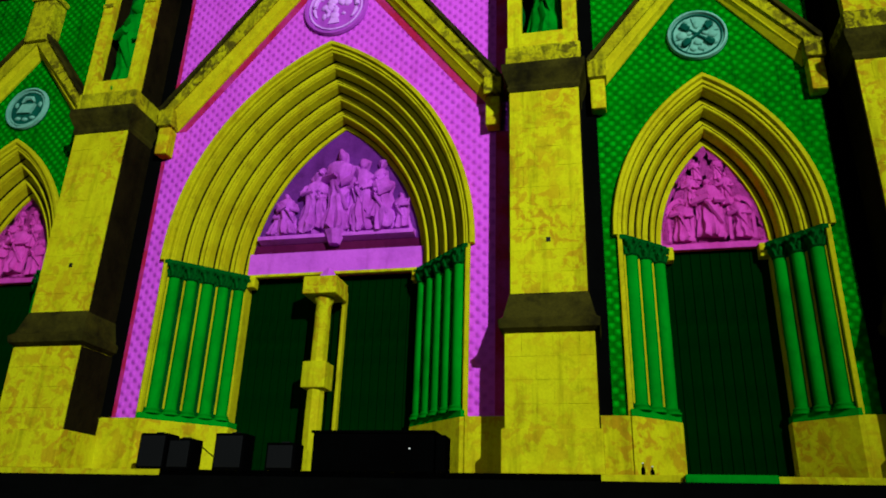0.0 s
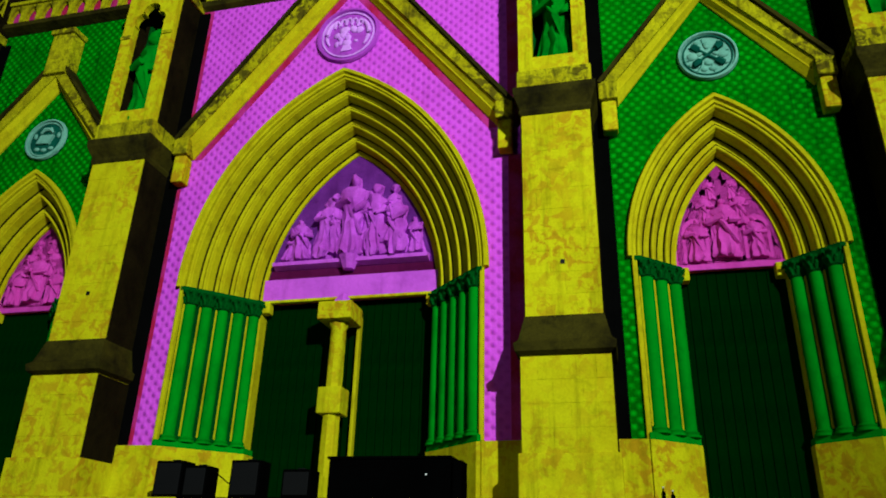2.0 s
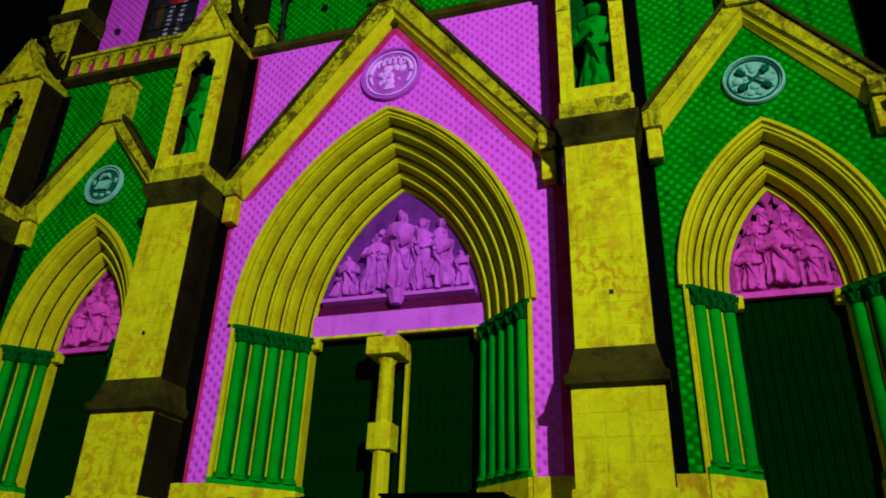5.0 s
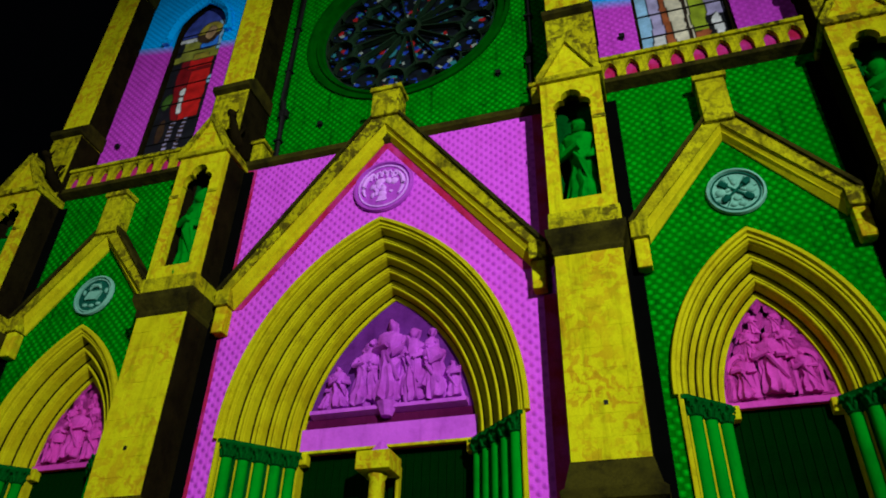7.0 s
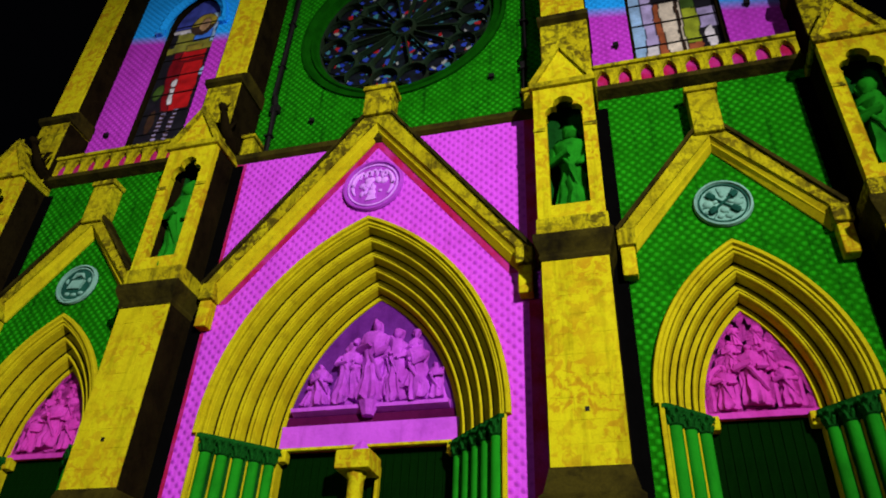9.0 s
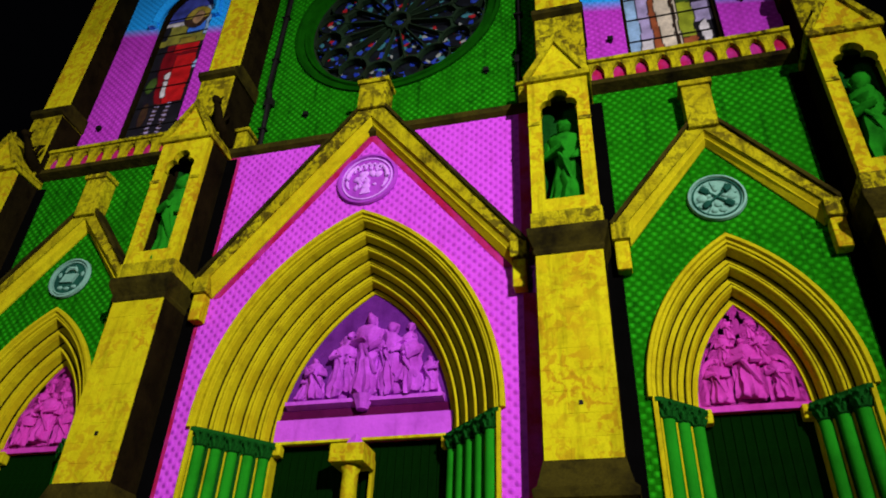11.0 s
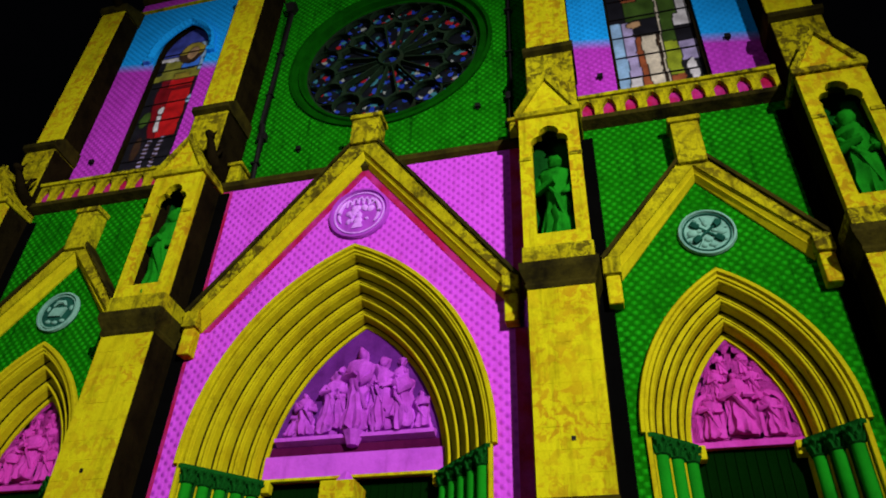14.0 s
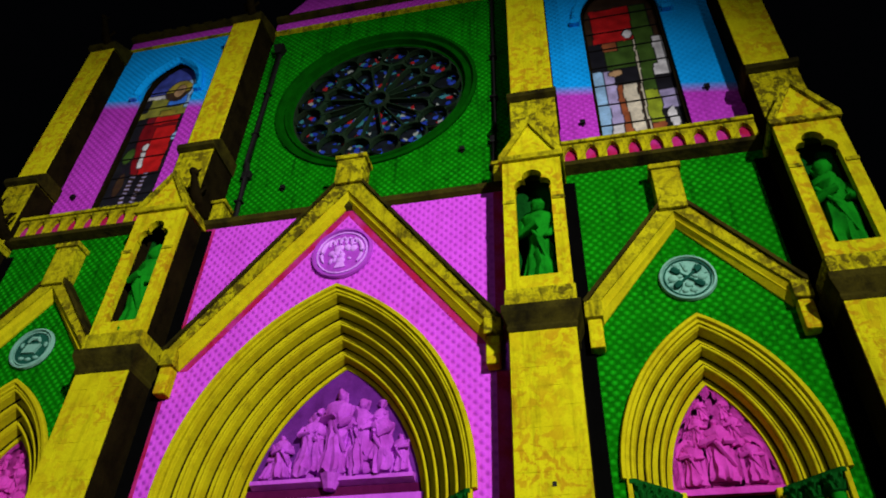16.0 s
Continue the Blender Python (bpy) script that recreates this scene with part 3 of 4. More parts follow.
def gable(cx, half, zf, za, zai, cap_half, cap_top, label):
    top = thing("portal_gable", label, "gable", "portal gables")
    drop = za - zai
    ih = half - 0.16
    zi = zf - 0.34
    part("coping", chevron(cx, half, zf, za, ih, zi + 0.14, zai + drop * 0.32, -0.34, -0.002), COPING, top)
    for s in (-1, 1):
        bm = bmesh.new()
        ends = []
        for a, b in (((ih + 0.03, zi + 0.17), (ih - 0.20, zi - 0.10)), ((0.0, zai + drop * 0.36), (0.0, zai))):
            ends.append([bm.verts.new(v) for v in ((cx + s * a[0], -0.33, a[1]), (cx + s * (a[0] * 0.5 + b[0] * 0.5), -0.20, a[1] * 0.5 + b[1] * 0.5), (cx + s * (a[0] * 0.4 + b[0] * 0.6), -0.20, a[1] * 0.4 + b[1] * 0.6), (cx + s * b[0], -0.05, b[1]), (cx + s * b[0], -0.003, b[1]), (cx + s * a[0], -0.003, a[1]))])
        for k in range(6):
            bm.faces.new((ends[0][k], ends[0][(k + 1) % 6], ends[1][(k + 1) % 6], ends[1][k]))
        bm.faces.new(ends[0])
        bm.faces.new(ends[1])
        part("moulding", bm, ARCHIVOLT, top)
    part("top_fillet", chevron(cx, half + 0.05, zf + 0.02, za + 0.13, half - 0.02, zf - 0.04, za + 0.0, -0.42, -0.004), LEDGE, top)
    part("cap", box(cx - cap_half, cx + cap_half, -0.46, 0.1, za - 0.55, cap_top - 0.16, 0.04), COPING, top)
    part("cap_slab", box(cx - cap_half - 0.06, cx + cap_half + 0.06, -0.52, 0.14, cap_top - 0.158, cap_top, 0.03), COPING, top)
    for s in (-1, 1):
        x = cx + s * (half - 0.17)
        part("kneeler", box(x - 0.20, x + 0.20, -0.40, -0.001, zi - 0.10, zf + 0.02, 0.04), COPING, top)
        part("corbel", box(x - 0.16, x + 0.16, -0.32, -0.001, zi - 0.85, zi - 0.11, 0.05), YELLOW, top)
    return top


gable(0.0, 4.24, 11.30, 16.98, 15.85, 0.42, 17.55, "tall steep stone gable over the main portal, weathered yellow")
gable(-8.55, 2.36, 11.47, 14.50, 13.65, 0.34, 15.45, "steep stone gable over a side portal, weathered yellow")
gable(8.55, 2.36, 11.47, 14.50, 13.65, 0.34, 15.45, "steep stone gable over a side portal, weathered yellow")


def medallion(cx, cz, r, back, face, kind, label):
    top = thing("medallion", label, "medallion", "gable medallions")
    part("disc", plate([circle(cx, cz, r * 0.98, 40)], -0.05, -0.002), back, top)
    prof = [(r, -0.04), (r * 0.97, -0.11), (r * 0.90, -0.12), (r * 0.86, -0.05)]
    bm = bmesh.new()
    rings = [[bm.verts.new((cx + q * math.cos(2 * math.pi * i / 48), y, cz + q * math.sin(2 * math.pi * i / 48))) for i in range(48)] for q, y in prof]
    for k in range(4):
        a, b = rings[k], rings[(k + 1) % 4]
        for i in range(48):
            bm.faces.new((a[i], a[(i + 1) % 48], b[(i + 1) % 48], b[i]))
    part("rim", bm, face if kind == "book" else back, top, smooth=True)
    ring = [circle(cx, cz, r * 0.83, 40), list(reversed(circle(cx, cz, r * 0.78, 40)))]
    part("inner_ring", plate(ring, -0.085, -0.05), face, top)
    def piece(bm):
        part("emblem", bm, face, top, smooth=True)

    def petal(dx, dz, rx, rz, tilt=0.0):
        bm = lump(0, 0, 0, r * rx, 0.05, r * rz)
        bmesh.ops.transform(bm, matrix=Matrix.Translation((cx + dx * r, -0.055, cz + dz * r)) @ Matrix.Rotation(radians(tilt), 4, "Y"), verts=bm.verts)
        return bm

    if kind == "cross":
        for a in (40, 140):
            dx, dz = math.cos(radians(a)) * r, math.sin(radians(a)) * r
            y = -0.10 if a == 40 else -0.085
            piece(tube([(cx + dx * k, y, cz + dz * k) for k in (-0.66, -0.60, -0.36, -0.32, 0.32, 0.36, 0.60, 0.66)], [r * q for q in (0.08, 0.13, 0.12, 0.045, 0.045, 0.12, 0.13, 0.08)], 6))
        for dx, dz, rx, rz, tilt in ((0.50, 0.0, 0.19, 0.15, 0), (-0.50, 0.02, 0.19, 0.17, 0), (0.0, 0.42, 0.11, 0.16, 0), (0.0, -0.30, 0.15, 0.12, 0), (0.26, 0.05, 0.12, 0.08, 20), (-0.26, 0.08, 0.12, 0.08, -20), (0.12, -0.55, 0.14, 0.11, 0), (-0.16, -0.56, 0.12, 0.10, 0), (-0.34, 0.56, 0.09, 0.08, 0), (0.56, -0.34, 0.10, 0.09, 0), (-0.58, -0.34, 0.10, 0.09, 0)):
            part("petal", petal(dx, dz, rx, rz, tilt), back, top, smooth=True)
        for a in range(0, 360, 45):
            dx, dz = math.cos(radians(a + 12)) * r, math.sin(radians(a + 12)) * r
            piece(tube([(cx + dx * 0.72, -0.055, cz + dz * 0.72), (cx + dx * 0.55, -0.055, cz + dz * 0.55), (cx + dx * 0.40, -0.052, cz + dz * 0.36)], [r * 0.018] * 3, 5))
    elif kind == "crest":
        for a0, a1, q in ((-38, 58, 0.66), (122, 212, 0.66)):
            arc = [radians(a0 + (a1 - a0) * i / 10) for i in range(11)]
            piece(tube([(cx + r * q * math.cos(a), -0.07, cz + r * q * math.sin(a)) for a in arc], [r * (0.03 + 0.045 * math.sin(math.pi * i / 10)) for i in range(11)], 7))
        for k in range(5):
            x0 = cx + r * (-0.36 + 0.18 * k)
            z0 = cz + r * (0.40 + 0.10 * math.sin(math.pi * k / 4))
            piece(tube([(x0 - r * 0.07, -0.07, z0 - r * 0.14), (x0 - r * 0.05, -0.08, z0 + r * 0.06), (x0 + r * 0.04, -0.08, z0 + r * 0.10), (x0 + r * 0.09, -0.08, z0), (x0 + r * 0.05, -0.07, z0 - r * 0.10)], [r * 0.035, r * 0.045, r * 0.045, r * 0.04, r * 0.025], 6))
        rnd = random.Random(4)
        for k in range(16):
            piece(petal(rnd.uniform(-0.42, 0.42), rnd.uniform(-0.35, 0.25), rnd.uniform(0.05, 0.16), rnd.uniform(0.05, 0.14), rnd.uniform(-60, 60)))
        piece(plate([[(cx - r * 0.10, cz - r * 0.34), (cx - r * 0.20, cz - r * 0.60), (cx + r * 0.16, cz - r * 0.58), (cx + r * 0.08, cz - r * 0.34)]], -0.08, -0.05))
        for dx, dz in ((-0.22, -0.25), (0.26, -0.26), (-0.02, 0.02), (0.34, 0.34)):
            piece(petal(dx, dz, 0.07, 0.05))
    else:
        piece(plate([[(cx - r * 0.40, cz - r * 0.22), (cx + r * 0.22, cz - r * 0.26), (cx + r * 0.40, cz + r * 0.16), (cx - r * 0.24, cz + r * 0.18)]], -0.12, -0.05))
        piece(tube([(cx - r * 0.30, -0.08, cz + r * 0.30), (cx - r * 0.10, -0.09, cz + r * 0.48), (cx + r * 0.18, -0.09, cz + r * 0.46), (cx + r * 0.30, -0.08, cz + r * 0.28)], [r * 0.05, r * 0.10, r * 0.09, r * 0.05], 7))
        for dx, dz, rx, rz in ((-0.34, -0.46, 0.14, 0.09), (0.0, -0.52, 0.15, 0.09), (0.34, -0.46, 0.14, 0.09), (-0.56, 0.2, 0.08, 0.14), (0.58, 0.16, 0.08, 0.14)):
            piece(petal(dx, dz, rx, rz))
    return top


medallion(0.0, 14.12, 0.86, LILAC_BACK, LILAC, "crest", "round carved stone medallion with a crest, lit lilac")
medallion(8.55, 12.08, 0.64, TEAL, TEAL_BACK, "cross", "round carved stone medallion with a diagonal cross, pale teal")
medallion(-8.55, 12.02, 0.64, TEAL_BACK, TEAL, "book", "round carved stone medallion with a squarish emblem, pale teal")


# ---- buttresses with niches ----


def niche_panel(cx, y0, y1, x_half, z0, z1):
    """The front of the niche: a slab with a trefoil-headed opening."""
    w = 0.44
    zt = z1 - 1.05
    hole = [(cx - w, z0 + 0.36), (cx + w, z0 + 0.36), (cx + w, zt)]
    for ox, oz, r, a0, a1 in ((0.23, 0.16, 0.23, -40, 100), (0.0, 0.46, 0.25, -20, 200), (-0.23, 0.16, 0.23, 80, 220)):
        hole += [(cx + ox + r * math.cos(radians(a0 + (a1 - a0) * i / 8)), zt + oz + r * math.sin(radians(a0 + (a1 - a0) * i / 8))) for i in range(9)]
    hole += [(cx - w, zt)]
    return plate([[(cx - x_half, z0), (cx + x_half, z0), (cx + x_half, z1), (cx - x_half, z1)], hole], y0, y1)


BLOCKS = {}


def ashlar(parent, cx, half, y, z0, z1, courses):
    """The front of a shaft in courses of cut blocks, with fine open joints."""
    h = (z1 - z0) / courses
    for k in range(courses):
        cuts = (-1.0, -0.3, 0.36, 1.0) if k % 2 == 0 else (-1.0, -0.62, 0.08, 0.66, 1.0)
        for a, b in zip(cuts, cuts[1:]):
            w = (b - a) * half
            key = (round(w, 3), round(h, 3))
            at = pose(cx + a * half, y + 0.004 * math.sin(7.0 * k + 5.0 * a + cx), z0 + k * h)
            if key in BLOCKS:
                again(BLOCKS[key], "block", parent, at)
            else:
                BLOCKS[key] = part("block", box(0.001, w - 0.001, 0, 0.06, 0.001, h - 0.001, 0.003), YELLOW, parent)
                BLOCKS[key].matrix_basis = at


def buttress(cx, label, upper_top, upper):
    top = thing("buttress", label, "buttress", "front buttresses")
    h = 0.715
    part("base_core", box(cx - 0.795, cx + 0.81, -1.105, 0.0, FLOOR - 0.02, 5.16), YELLOW, top)
    ashlar(top, cx, 0.81, -1.12, 3.455, 5.155, 4)
    part("base_foot", box(cx - 0.87, cx + 0.87, -1.20, 0.0, FLOOR - 0.021, 3.45, 0.03), YELLOW, top)
    # flank plates: the missing projector light is put into their dark colour
    part("base_flank", box(cx + 0.812, cx + 0.83, -1.09, -0.01, 3.46, 5.15), DARK, top, "unlit buttress flank, its shade put into the dark stone colour")
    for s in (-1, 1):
        part("flank", box(cx + s * (h + 0.011) - 0.01, cx + s * (h + 0.011) + 0.01, -0.975, -0.005, 5.9, 10.4), DARK, top, "unlit buttress flank, its shade put into the dark stone colour")
    # weathered set-off between base and shaft
    bm = bmesh.new()
    rings = []
    for e, y, z in ((0.78, -1.08, 5.16), (0.90, -1.22, 5.24), (0.92, -1.25, 5.38), (0.84, -1.16, 5.46), (0.73, -1.02, 5.95)):
        rings.append([bm.verts.new(p) for p in ((cx - e, y, z), (cx + e, y, z), (cx + e, -0.001, z), (cx - e, -0.001, z))])
    for a, b in zip(rings, rings[1:]):
        for i in range(4):
            bm.faces.new((a[i], a[(i + 1) % 4], b[(i + 1) % 4], b[i]))
    bm.faces.new(rings[0])
    bm.faces.new(rings[-1])
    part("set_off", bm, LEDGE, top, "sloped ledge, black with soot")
    part("shaft_core", box(cx - h + 0.012, cx + h - 0.012, -0.985, 0.0, 5.9, 10.42), YELLOW, top)
    ashlar(top, cx, h, -1.0, 5.92, 10.415, 10)
    # shadow beside the buttress, put in as a near-black strip
    part("shade_strip", box(cx + h + 0.001, cx + h + 0.34, -0.06, -0.001, 3.86, 15.6), STEP, top, "narrow strip beside the shaft, cast shadow put into its colour")
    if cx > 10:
        part("shade_strip", box(cx - h - 0.36, cx - h - 0.02, -0.06, -0.001, 3.86, 15.6), STEP, top, "narrow strip beside the shaft, cast shadow put into its colour")
    # cornice under the niche
    bm = bmesh.new()
    rings = []
    for e, y, z in ((0.72, -1.01, 10.40), (0.76, -1.05, 10.48), (0.74, -1.03, 10.56), (0.86, -1.17, 10.84), (0.87, -1.18, 11.02), (0.80, -1.10, 11.04)):
        rings.append([bm.verts.new(p) for p in ((cx - e, y, z), (cx + e, y, z), (cx + e, -0.001, z), (cx - e, -0.001, z))])
    for a, b in zip(rings, rings[1:]):
        for i in range(4):
            bm.faces.new((a[i], a[(i + 1) % 4], b[(i + 1) % 4], b[i]))
    bm.faces.new(rings[0])
    bm.faces.new(rings[-1])
    part("cornice", bm, LEDGE, top, "heavy cornice, stained, underside shade in its dark colour")
    part("pedestal", box(cx - 0.79, cx + 0.79, -1.09, 0.0, 11.04, 11.50, 0.03), COPING, top)
    # niche
    part("niche_front", niche_panel(cx, -1.05, -0.86, 0.745, 11.50, 15.62), YELLOW, top)
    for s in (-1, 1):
        part("niche_side", box(cx + s * 0.67 - 0.074, cx + s * 0.67 + 0.074, -0.858, 0.0, 11.50, 15.62), DARK, top, "unlit niche flank, its shade put into the dark stone colour")
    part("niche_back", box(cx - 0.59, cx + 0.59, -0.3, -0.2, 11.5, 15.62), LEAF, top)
    for s in (-1, 1):
        part("impost", box(cx + s * 0.615 - 0.145, cx + s * 0.615 + 0.145, -1.085, -1.052, 14.15, 14.26, 0.012), COPING, top)
    part("roof_slab", box(cx - 0.83, cx + 0.83, -1.16, 0.05, 15.62, 15.80, 0.03), COPING, top)
    # small gabled roof with raking copings
    part("roof", plate([[(cx - 0.76, 15.80), (cx + 0.76, 15.80), (cx, 17.12)]], -1.06, 0.0), YELLOW, top)
    for s in (-1, 1):
        part("roof_coping", plate([[(cx + s * 0.84, 15.80), (cx + s * 0.66, 15.80), (cx + s * 0.002, 17.0), (cx + s * 0.002, 17.26)]], -1.15, -0.02), COPING, top)
    part("finial", frustum(cx, -1.0, 17.14, 17.34, 0.07, 0.03, n=6), COPING, top)
    # upper shaft in two stages
    u0, uh, uy = upper
    part("upper_base", box(u0 - uh - 0.03, u0 + uh + 0.03, uy - 0.12, 0.6, 15.80, 18.55, 0.03), COPING, top)
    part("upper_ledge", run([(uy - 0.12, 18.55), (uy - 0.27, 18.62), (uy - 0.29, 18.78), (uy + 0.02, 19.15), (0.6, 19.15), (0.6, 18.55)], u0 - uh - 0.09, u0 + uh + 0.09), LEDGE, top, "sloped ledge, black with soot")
    part("upper_shaft", box(u0 - uh, u0 + uh, uy, 0.6, 19.15, upper_top, 0.03), YELLOW, top)
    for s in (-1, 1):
        part("flank", box(u0 + s * (uh + 0.012) - 0.01, u0 + s * (uh + 0.012) + 0.01, uy + 0.02, 0.59, 19.2, upper_top - 0.05), DARK, top, "unlit buttress flank, its shade put into the dark stone colour")
        part("flank", box(u0 + s * (uh + 0.042) - 0.01, u0 + s * (uh + 0.042) + 0.01, uy - 0.10, 0.59, 15.9, 18.5), DARK, top, "unlit buttress flank, its shade put into the dark stone colour")
    part("upper_cap", run([(uy, upper_top), (uy - 0.14, upper_top + 0.1), (uy - 0.14, upper_top + 0.3), (0.6, upper_top + 0.9), (0.6, upper_top)], u0 - uh - 0.06, u0 + uh + 0.06), LEDGE, top)
    # putlog hole
    part("putlog_hole", box(cx - 0.02, cx + 0.06, -1.012, -0.99, 6.98, 7.07), IRON, top, "small dark hole in the stone")
    tagged(part("niche_statue", robed(cx + 0.05, -0.60, 11.52, 3.15, 0, 0, 0.80), STATUE, smooth=True), "robed stone statue standing in a niche, lit green", "statue", "niche statues")
    return top


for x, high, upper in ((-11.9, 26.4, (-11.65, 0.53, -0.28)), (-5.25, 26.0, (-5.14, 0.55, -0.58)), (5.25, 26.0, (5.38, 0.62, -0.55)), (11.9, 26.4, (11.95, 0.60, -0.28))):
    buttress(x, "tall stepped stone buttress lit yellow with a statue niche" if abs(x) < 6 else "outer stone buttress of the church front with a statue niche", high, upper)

# ---- upper storey ----
YU = 0.6
ZTOP = 27.0
tagged(part("string_course", run([(0.0, 15.7), (-0.14, 15.78), (-0.16, 15.95), (0.6, 16.08), (0.6, 15.7)], -4.52, 4.52), LEDGE), "projecting stone string course, stained, underside shade in its colour", "string course", kind="structure")
ROSE = (0.0, 21.75)
wall("wall_upper_center", -4.62, 4.62, 15.9, ZTOP, YU, YU + 0.7, GREEN, "stone upper wall lit green round the rose window", [list(reversed(circle(*ROSE, 3.55, 64)))])


def lancet(cx, half=1.22, z0=17.6, zs=24.3, c=0.9):
    return [(cx - half, z0), *pointed(cx, half, zs, c, 14), (cx + half, z0)]


for i, cx in enumerate((-8.55, 8.55)):
    wall(f"wall_upper_side_{i + 1}", cx - 2.75, cx + 2.75, 16.0, ZTOP + 0.3, YU, YU + 0.7, UPPER, "stone upper wall lit magenta below and blue above round a tall window", [lancet(cx * 0.992, (1.12, 1.30)[i])])


def lancet_window(index, cx, half, colours):
    top = thing(f"window_{index}", "tall pointed stained-glass window with coloured panes in dark leads", "window", "stained windows", kind="structure")
    g = half - 0.10
    part("frame", plate([lancet(cx, half), list(reversed(lancet(cx, g, 17.74)))], YU + 0.1, YU + 0.3), DARK, top)
    part("backing", plate([lancet(cx, g + 0.03, 17.7)], YU + 0.30, YU + 0.36), SMOKY, top)
    part("hood", arch_ring(cx, 24.0, 0.9, [(half + 0.30, YU - 0.16), (half + 0.30, YU), (half + 0.02, YU), (half + 0.02, YU - 0.06), (half + 0.2, YU - 0.2)], 14), UPPER, top)
    for s in (-1, 1):
        part("hood_stop", box(cx + s * (half + 0.22) - 0.16, cx + s * (half + 0.22) + 0.16, YU - 0.18, YU, 23.75, 24.0, 0.03), UPPER, top)
    z0, high = 17.75, 8.32
    bands, cols, rows = 9, 64, 20

    def field(x, z):
        n = noise.noise_vector(Vector((x * 1.6, z * 1.6, index * 5.0))) * 0.06 + noise.noise_vector(Vector((x * 5.0, z * 5.0, index * 3.0))) * 0.02
        return colours((x + n.x - cx) / g, (z + n.y - z0) / high)

    def inside(x, z):
        return z < 24.3 or abs(x - cx) < math.sqrt(max(0.0, (g + 0.9) ** 2 - (z - 24.3) ** 2)) - 0.9

    step = 2 * g / cols
    for b in range(bands):
        za, zb = z0 + high * b / bands, z0 + high * (b + 1) / bands
        for c0, c1 in ((0, 20), (20, 43), (43, 64)):
            bm = bmesh.new()
            paint = bm.verts.layers.float_color.new("paint")
            grid = []
            for k in range(rows + 1):
                z = za + (zb - za) * k / rows
                grid.append([])
                for i in range(c0, c1 + 1):
                    x = cx - g + step * i
                    v = bm.verts.new((x, YU + 0.27 - 0.012 * noise.noise(Vector((x * 2.0, z * 2.0, 7.0))), z))
                    here = field(x, z)
                    lead = here != field(x + step * 0.9, z) or here != field(x, z + step * 0.9)
                    shade = 1.0 + 0.5 * noise.noise(Vector((x * 3.0, z * 3.0, index)))
                    tone = GLASS[here]
                    v[paint] = (0.006, 0.006, 0.007, 1) if lead else (tone[0] * shade, tone[1] * shade, tone[2] * shade, 1)
                    grid[-1].append(v)
            for lower, upper in zip(grid, grid[1:]):
                for i in range(c1 - c0):
                    quad = (lower[i], lower[i + 1], upper[i + 1], upper[i])
                    if all(inside(q.co.x, q.co.z) for q in quad):
                        bm.faces.new(quad)
            bmesh.ops.delete(bm, geom=[v for v in bm.verts if not v.link_faces], context="VERTS")
            if bm.faces:
                part("pane", bm, PAINTED, top)
            else:
                bm.free()
    for j in range(1, 8):
        part("saddle_bar", box(cx - g, cx + g, YU + 0.235, YU + 0.255, z0 + j * 0.95, z0 + j * 0.95 + 0.04), IRON, top)
    part("sill", run([(YU - 0.1, 17.45), (YU - 0.1, 17.55), (YU + 0.3, 17.74), (YU + 0.3, 17.45)], cx - half, cx + half), COPING, top)
    return top


GLASS = {
    "night": (0.012, 0.012, 0.016), "umber": (0.050, 0.026, 0.012), "red": (0.55, 0.012, 0.012), "wine": (0.22, 0.006, 0.010), "blue": (0.05, 0.22, 0.80),
    "indigo": (0.05, 0.07, 0.34), "sky": (0.30, 0.52, 0.74), "white": (0.74, 0.72, 0.70), "olive": (0.26, 0.26, 0.03), "gold": (0.38, 0.30, 0.03),
    "tan": (0.50, 0.30, 0.14), "moss": (0.05, 0.11, 0.015), "lime": (0.30, 0.38, 0.02), "lilac": (0.42, 0.36, 0.58), "cream": (0.72, 0.64, 0.46), "rust": (0.34, 0.09, 0.03),
}


def oval(u, v, cu, cv, ru, rv):
    return ((u - cu) / ru) ** 2 + ((v - cv) / rv) ** 2 < 1


